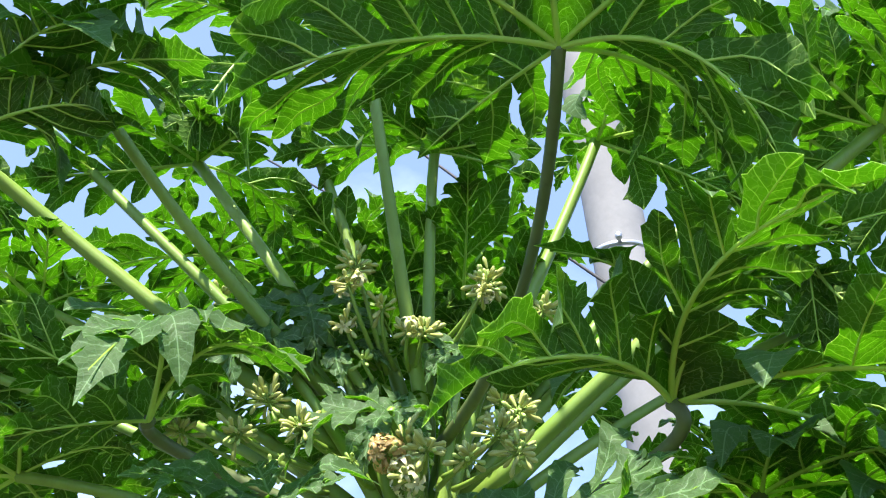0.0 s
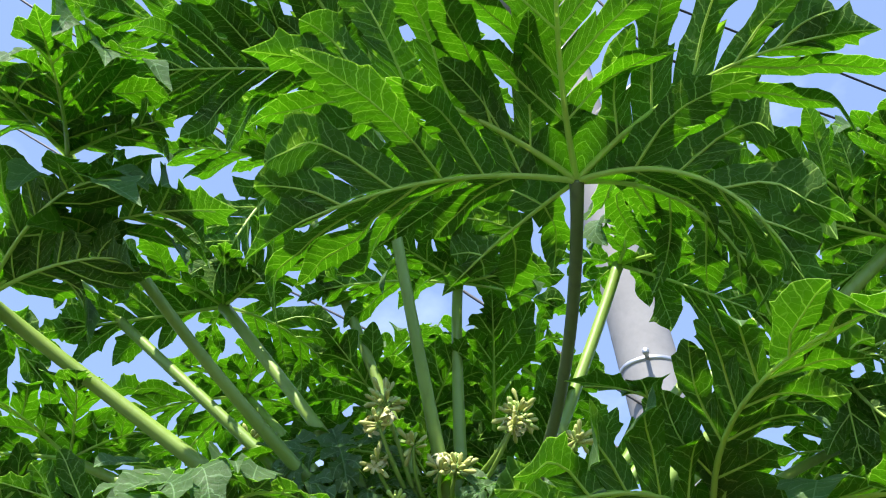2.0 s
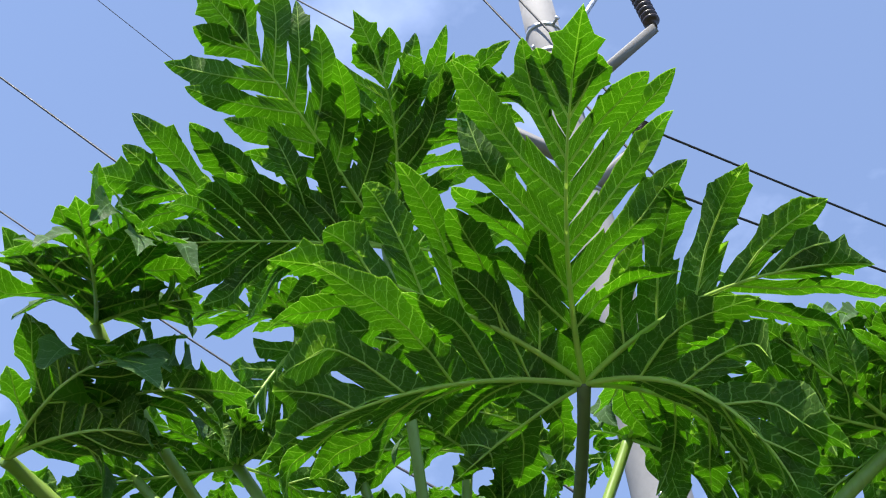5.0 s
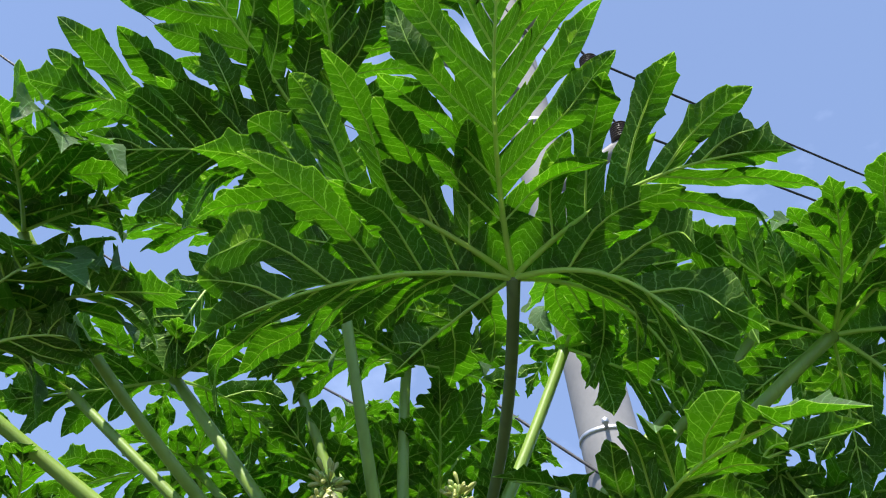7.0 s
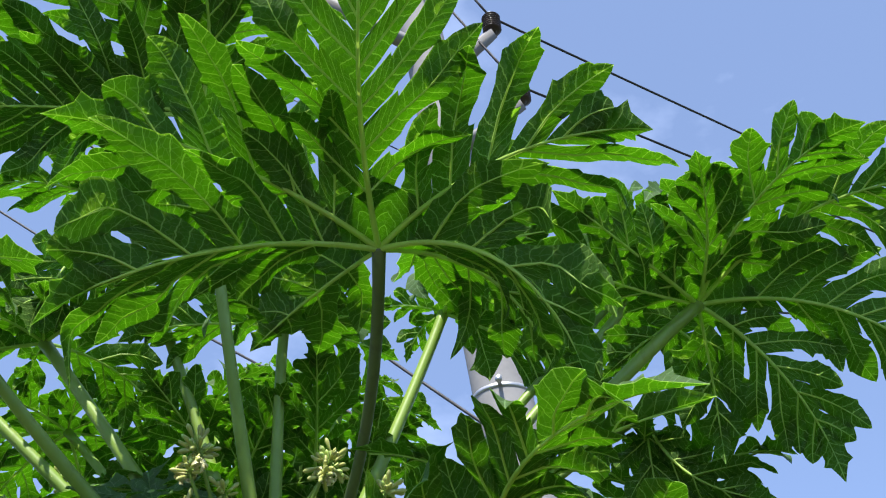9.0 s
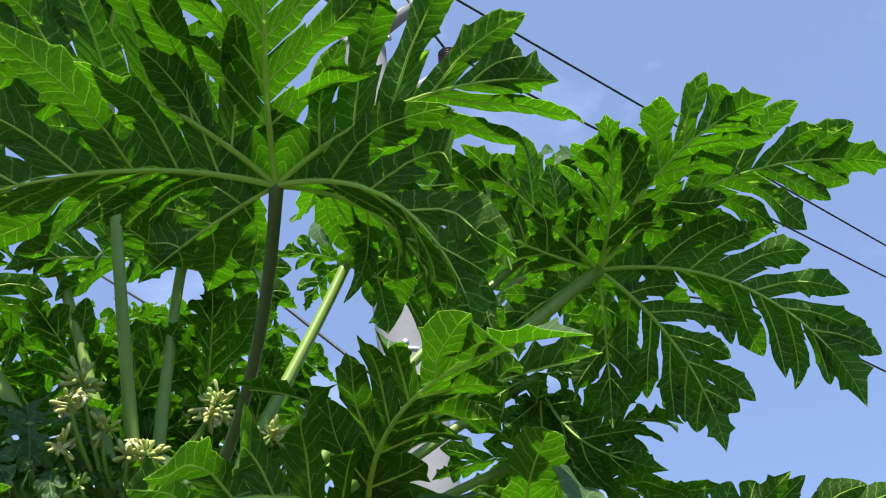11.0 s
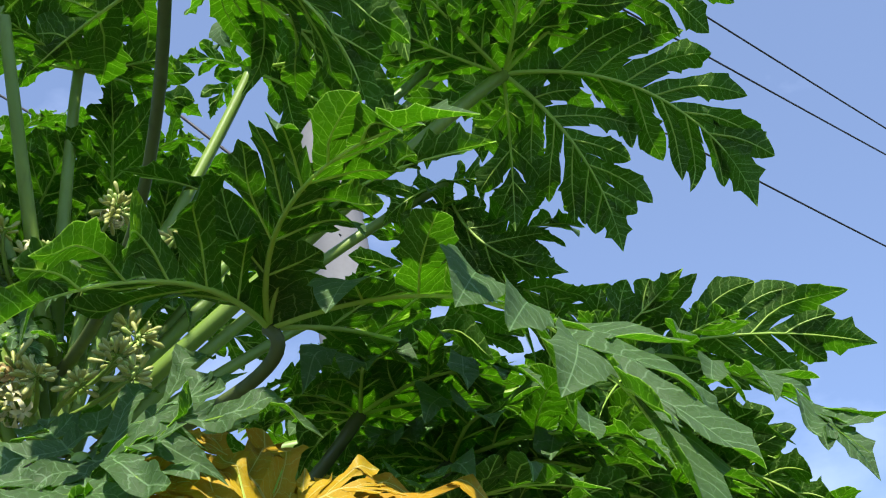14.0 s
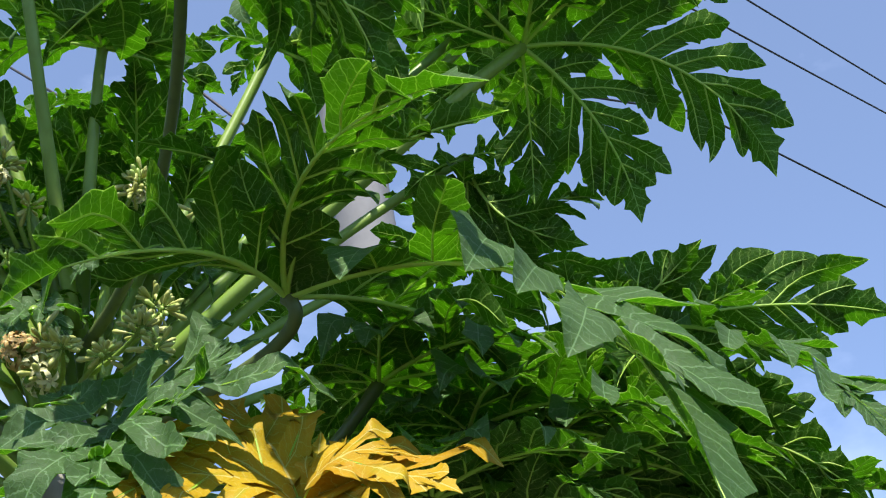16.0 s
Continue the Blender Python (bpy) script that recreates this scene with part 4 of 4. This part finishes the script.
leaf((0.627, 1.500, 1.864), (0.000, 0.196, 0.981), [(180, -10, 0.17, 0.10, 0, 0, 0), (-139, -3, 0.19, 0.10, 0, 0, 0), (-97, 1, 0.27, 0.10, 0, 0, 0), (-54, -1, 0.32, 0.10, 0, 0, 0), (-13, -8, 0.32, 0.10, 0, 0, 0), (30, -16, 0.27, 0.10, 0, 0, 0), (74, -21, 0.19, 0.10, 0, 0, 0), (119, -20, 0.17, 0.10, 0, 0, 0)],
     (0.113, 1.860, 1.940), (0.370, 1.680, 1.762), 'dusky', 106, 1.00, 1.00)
flowers((-0.076, 1.780, 2.562), (-0.020, 1.880, 2.374), 0.060, 24, 'mixed', 1)
flowers((-0.084, 1.760, 2.505), (-0.031, 1.880, 2.385), 0.035, 8, 'open', 2)
flowers((-0.025, 1.800, 2.478), (-0.004, 1.880, 2.384), 0.030, 9, 'mixed', 3)
flowers((0.055, 1.800, 2.431), (0.028, 1.880, 2.372), 0.045, 18, 'mixed', 4)
flowers((0.026, 1.790, 2.420), (0.028, 1.880, 2.372), 0.030, 6, 'open', 5)
flowers((0.174, 1.780, 2.521), (0.076, 1.880, 2.427), 0.055, 20, 'mixed', 6)
flowers((0.163, 1.770, 2.491), (0.087, 1.880, 2.404), 0.030, 5, 'open', 7)
flowers((0.278, 1.800, 2.466), (0.172, 1.880, 2.378), 0.036, 13, 'mixed', 8)
flowers((-0.375, 1.950, 2.577), (-0.294, 1.950, 2.519), 0.032, 10, 'mixed', 9)
flowers((-0.061, 1.820, 2.380), (-0.030, 1.880, 2.340), 0.028, 8, 'green', 10)
flowers((-0.091, 1.800, 2.446), (-0.042, 1.880, 2.386), 0.030, 5, 'open', 11)
flowers((-0.235, 1.800, 2.307), (-0.083, 1.900, 2.218), 0.065, 22, 'mixed', 12)
flowers((-0.162, 1.780, 2.247), (-0.072, 1.900, 2.207), 0.055, 20, 'mixed', 13)
flowers((-0.276, 1.800, 2.240), (-0.103, 1.900, 2.186), 0.045, 14, 'mixed', 14)
flowers((-0.197, 1.760, 2.160), (-0.119, 1.880, 2.150), 0.035, 11, 'green', 15)
flowers((-0.391, 1.850, 2.258), (-0.164, 1.900, 2.167), 0.036, 12, 'mixed', 16)
flowers((-0.004, 1.720, 2.177), (0.005, 1.860, 2.152), 0.045, 14, 'withered', 17)
flowers((0.068, 1.700, 2.174), (0.036, 1.860, 2.152), 0.045, 14, 'mixed', 18)
flowers((0.194, 1.720, 2.210), (0.086, 1.860, 2.171), 0.065, 24, 'mixed', 19)
flowers((0.224, 1.740, 2.256), (0.116, 1.860, 2.200), 0.045, 14, 'mixed', 20)
flowers((0.143, 1.680, 2.152), (0.077, 1.840, 2.145), 0.045, 12, 'mixed', 21)
flowers((0.225, 1.700, 2.169), (0.107, 1.840, 2.144), 0.050, 16, 'mixed', 22)
flowers((0.040, 1.700, 2.127), (0.031, 1.860, 2.132), 0.040, 8, 'open', 23)
flowers((-0.062, 1.760, 2.176), (-0.035, 1.860, 2.153), 0.030, 8, 'green', 24)
flowers((0.195, 1.850, 2.307), (0.141, 1.900, 2.229), 0.050, 16, 'mixed', 25)
flowers((0.026, 1.740, 2.204), (0.034, 1.860, 2.160), 0.060, 20, 'mixed', 26)


# ---- ground ----
gv, gf = [], []
steps = [-900, -200, -60, -20, -8, -4, -2, -1, 0, 1, 2, 3, 4, 6, 10, 20, 60, 200, 900]
for y in steps:
    for x in steps:
        near = max(0.0, 1 - math.hypot(x, y) / 40)
        gv.append((x, y, -0.012 + 0.03 * near * noise.noise((x * 0.7, y * 0.7, 0)) - 0.03 * near))
w = len(steps)
for i in range(w - 1):
    for j in range(w - 1):
        gf.append((i * w + j, i * w + j + 1, (i + 1) * w + j + 1, (i + 1) * w + j))
tagged(part("ground", mesh_of("ground", gv, gf), GRASS), "dry dusty ground under the papaya tree", "ground", kind="structure")

# ---- pole ----


def on_pole(z):
    return POLE_FOOT + (POLE_TOP - POLE_FOOT) * (z - POLE_FOOT[2]) / (POLE_TOP[2] - POLE_FOOT[2])


pole = tagged(new("utility_pole"), "pale round concrete utility pole leaning slightly", "pole")
pole.location = tuple(POLE_FOOT)
pv, pf = [], []
tube(pv, pf, [on_pole(z) for z in np.linspace(0, POLE_TOP[2], 12)], [0.235 - 0.0058 * z for z in np.linspace(0, POLE_TOP[2], 12)], 32)
part("shaft", mesh_of("shaft", pv, pf), CONCRETE, pole)


def ring(z, thick=0.012, tall=0.045, lug=0.0):
    """A steel band clamped round the pole, with a bolt lug."""
    c, r = on_pole(z), 0.235 - 0.0058 * z
    v, f = [], []
    tube(v, f, [c - (0, 0, tall / 2), c + (0, 0, tall / 2)], [r + thick, r + thick], 32)
    band = part("band", mesh_of("band", v, f), GALVANISED, pole)
    v, f = [], []
    a = radians(lug)
    d = np.array((math.cos(a), math.sin(a), 0))
    tube(v, f, [c + d * (r - 0.01), c + d * (r + 0.08)], [0.016, 0.016], 6)
    tube(v, f, [c + d * (r + 0.08), c + d * (r + 0.10)], [0.026, 0.026], 6)
    part("bolt", mesh_of("bolt", v, f), GALVANISED, band)


ring(10.36, lug=-60)
ring(9.95, lug=-130)
ring(8.03, lug=-40)
ring(5.07, 0.006, 0.03, lug=-100)


def strut(a, b):
    v, f = [], []
    tube(v, f, [a, b], [0.028, 0.028], 6)
    part("strut", mesh_of("strut", v, f), GALVANISED, pole, "dark steel strut")


def insulator(foot, tip, post):
    """A ribbed dark insulator on a pale bracket arm from the pole."""
    foot, tip, post = np.array(foot), np.array(tip), np.array(post)
    v, f = [], []
    tube(v, f, [post, foot], [0.075, 0.065], 4)
    arm = part("bracket_arm", mesh_of("bracket_arm", v, f), CONCRETE, pole, "pale bracket arm")
    d = tip - foot
    pts, rad = [foot, foot + d * 0.12], [0.030, 0.034]
    for k in range(7):
        a = 0.14 + 0.12 * k
        pts += [foot + d * a, foot + d * (a + 0.03), foot + d * (a + 0.06), foot + d * (a + 0.115)]
        rad += [0.055, 0.082, 0.080, 0.054]
    v, f = [], []
    tube(v, f, pts + [tip], rad + [0.03], 18)
    part("insulator", mesh_of("insulator", v, f), RUBBER, arm, "dark ribbed insulator")


insulator((1.491, 6.041, 9.721), (1.388, 6.062, 10.313), (0.623, 6.443, 9.171))
insulator((-0.191, 6.147, 8.794), (-0.216, 6.146, 9.143), (0.703, 6.436, 8.394))
insulator((1.248, 6.219, 8.400), (1.248, 6.219, 8.600), (0.743, 6.432, 8.009))
insulator((1.408, 6.192, 7.543), (1.408, 6.192, 7.743), (0.824, 6.425, 7.218))
strut((1.078, 6.245, 10.640), (0.700, 6.377, 10.029))


def cable(points, radius):
    """A black overhead cable through far points, with a little sag in each span."""
    v, f, pts = [], [], []
    for a, b in zip(points, points[1:]):
        a, b = np.array(a), np.array(b)
        pts += [a * (1 - t) + b * t - np.array((0, 0, 0.03)) * 4 * t * (1 - t) for t in np.linspace(0, 1, 13)[:-1]]
    pts.append(np.array(points[-1]))
    tube(v, f, pts, [radius] * len(pts), 8)
    ob = part("overhead_cable", mesh_of("overhead_cable", v, f), CABLE)
    tagged(ob, "thin black overhead cable against the sky", "cable", "overhead cables")


cable([(-0.329, 6.413, 12.057), (1.248, 6.219, 8.600), (12.574, 13.442, 8.894)], 0.011)
cable([(-0.701, 6.371, 11.982), (1.408, 6.192, 7.743), (12.457, 13.548, 8.662)], 0.011)
cable([(0.960, 6.313, 5.900), (4.754, 8.700, 6.917), (12.905, 13.187, 6.256)], 0.011)
cable([(-7.053, 6.444, 11.95), (-0.803, 6.882, 6.60), (1.094, 6.301, 4.600)], 0.011)
cable([(-3.676, 8.166, 14.550), (-0.216, 6.146, 9.143)], 0.011)
cable([(-8.327, 7.939, 16.85), (-4.041, 10.837, 14.30), (0.857, 6.322, 6.900)], 0.006)
cable([(-7.759, 8.506, 11.653), (-2.199, 8.711, 7.490), (1.136, 6.298, 4.200)], 0.011)
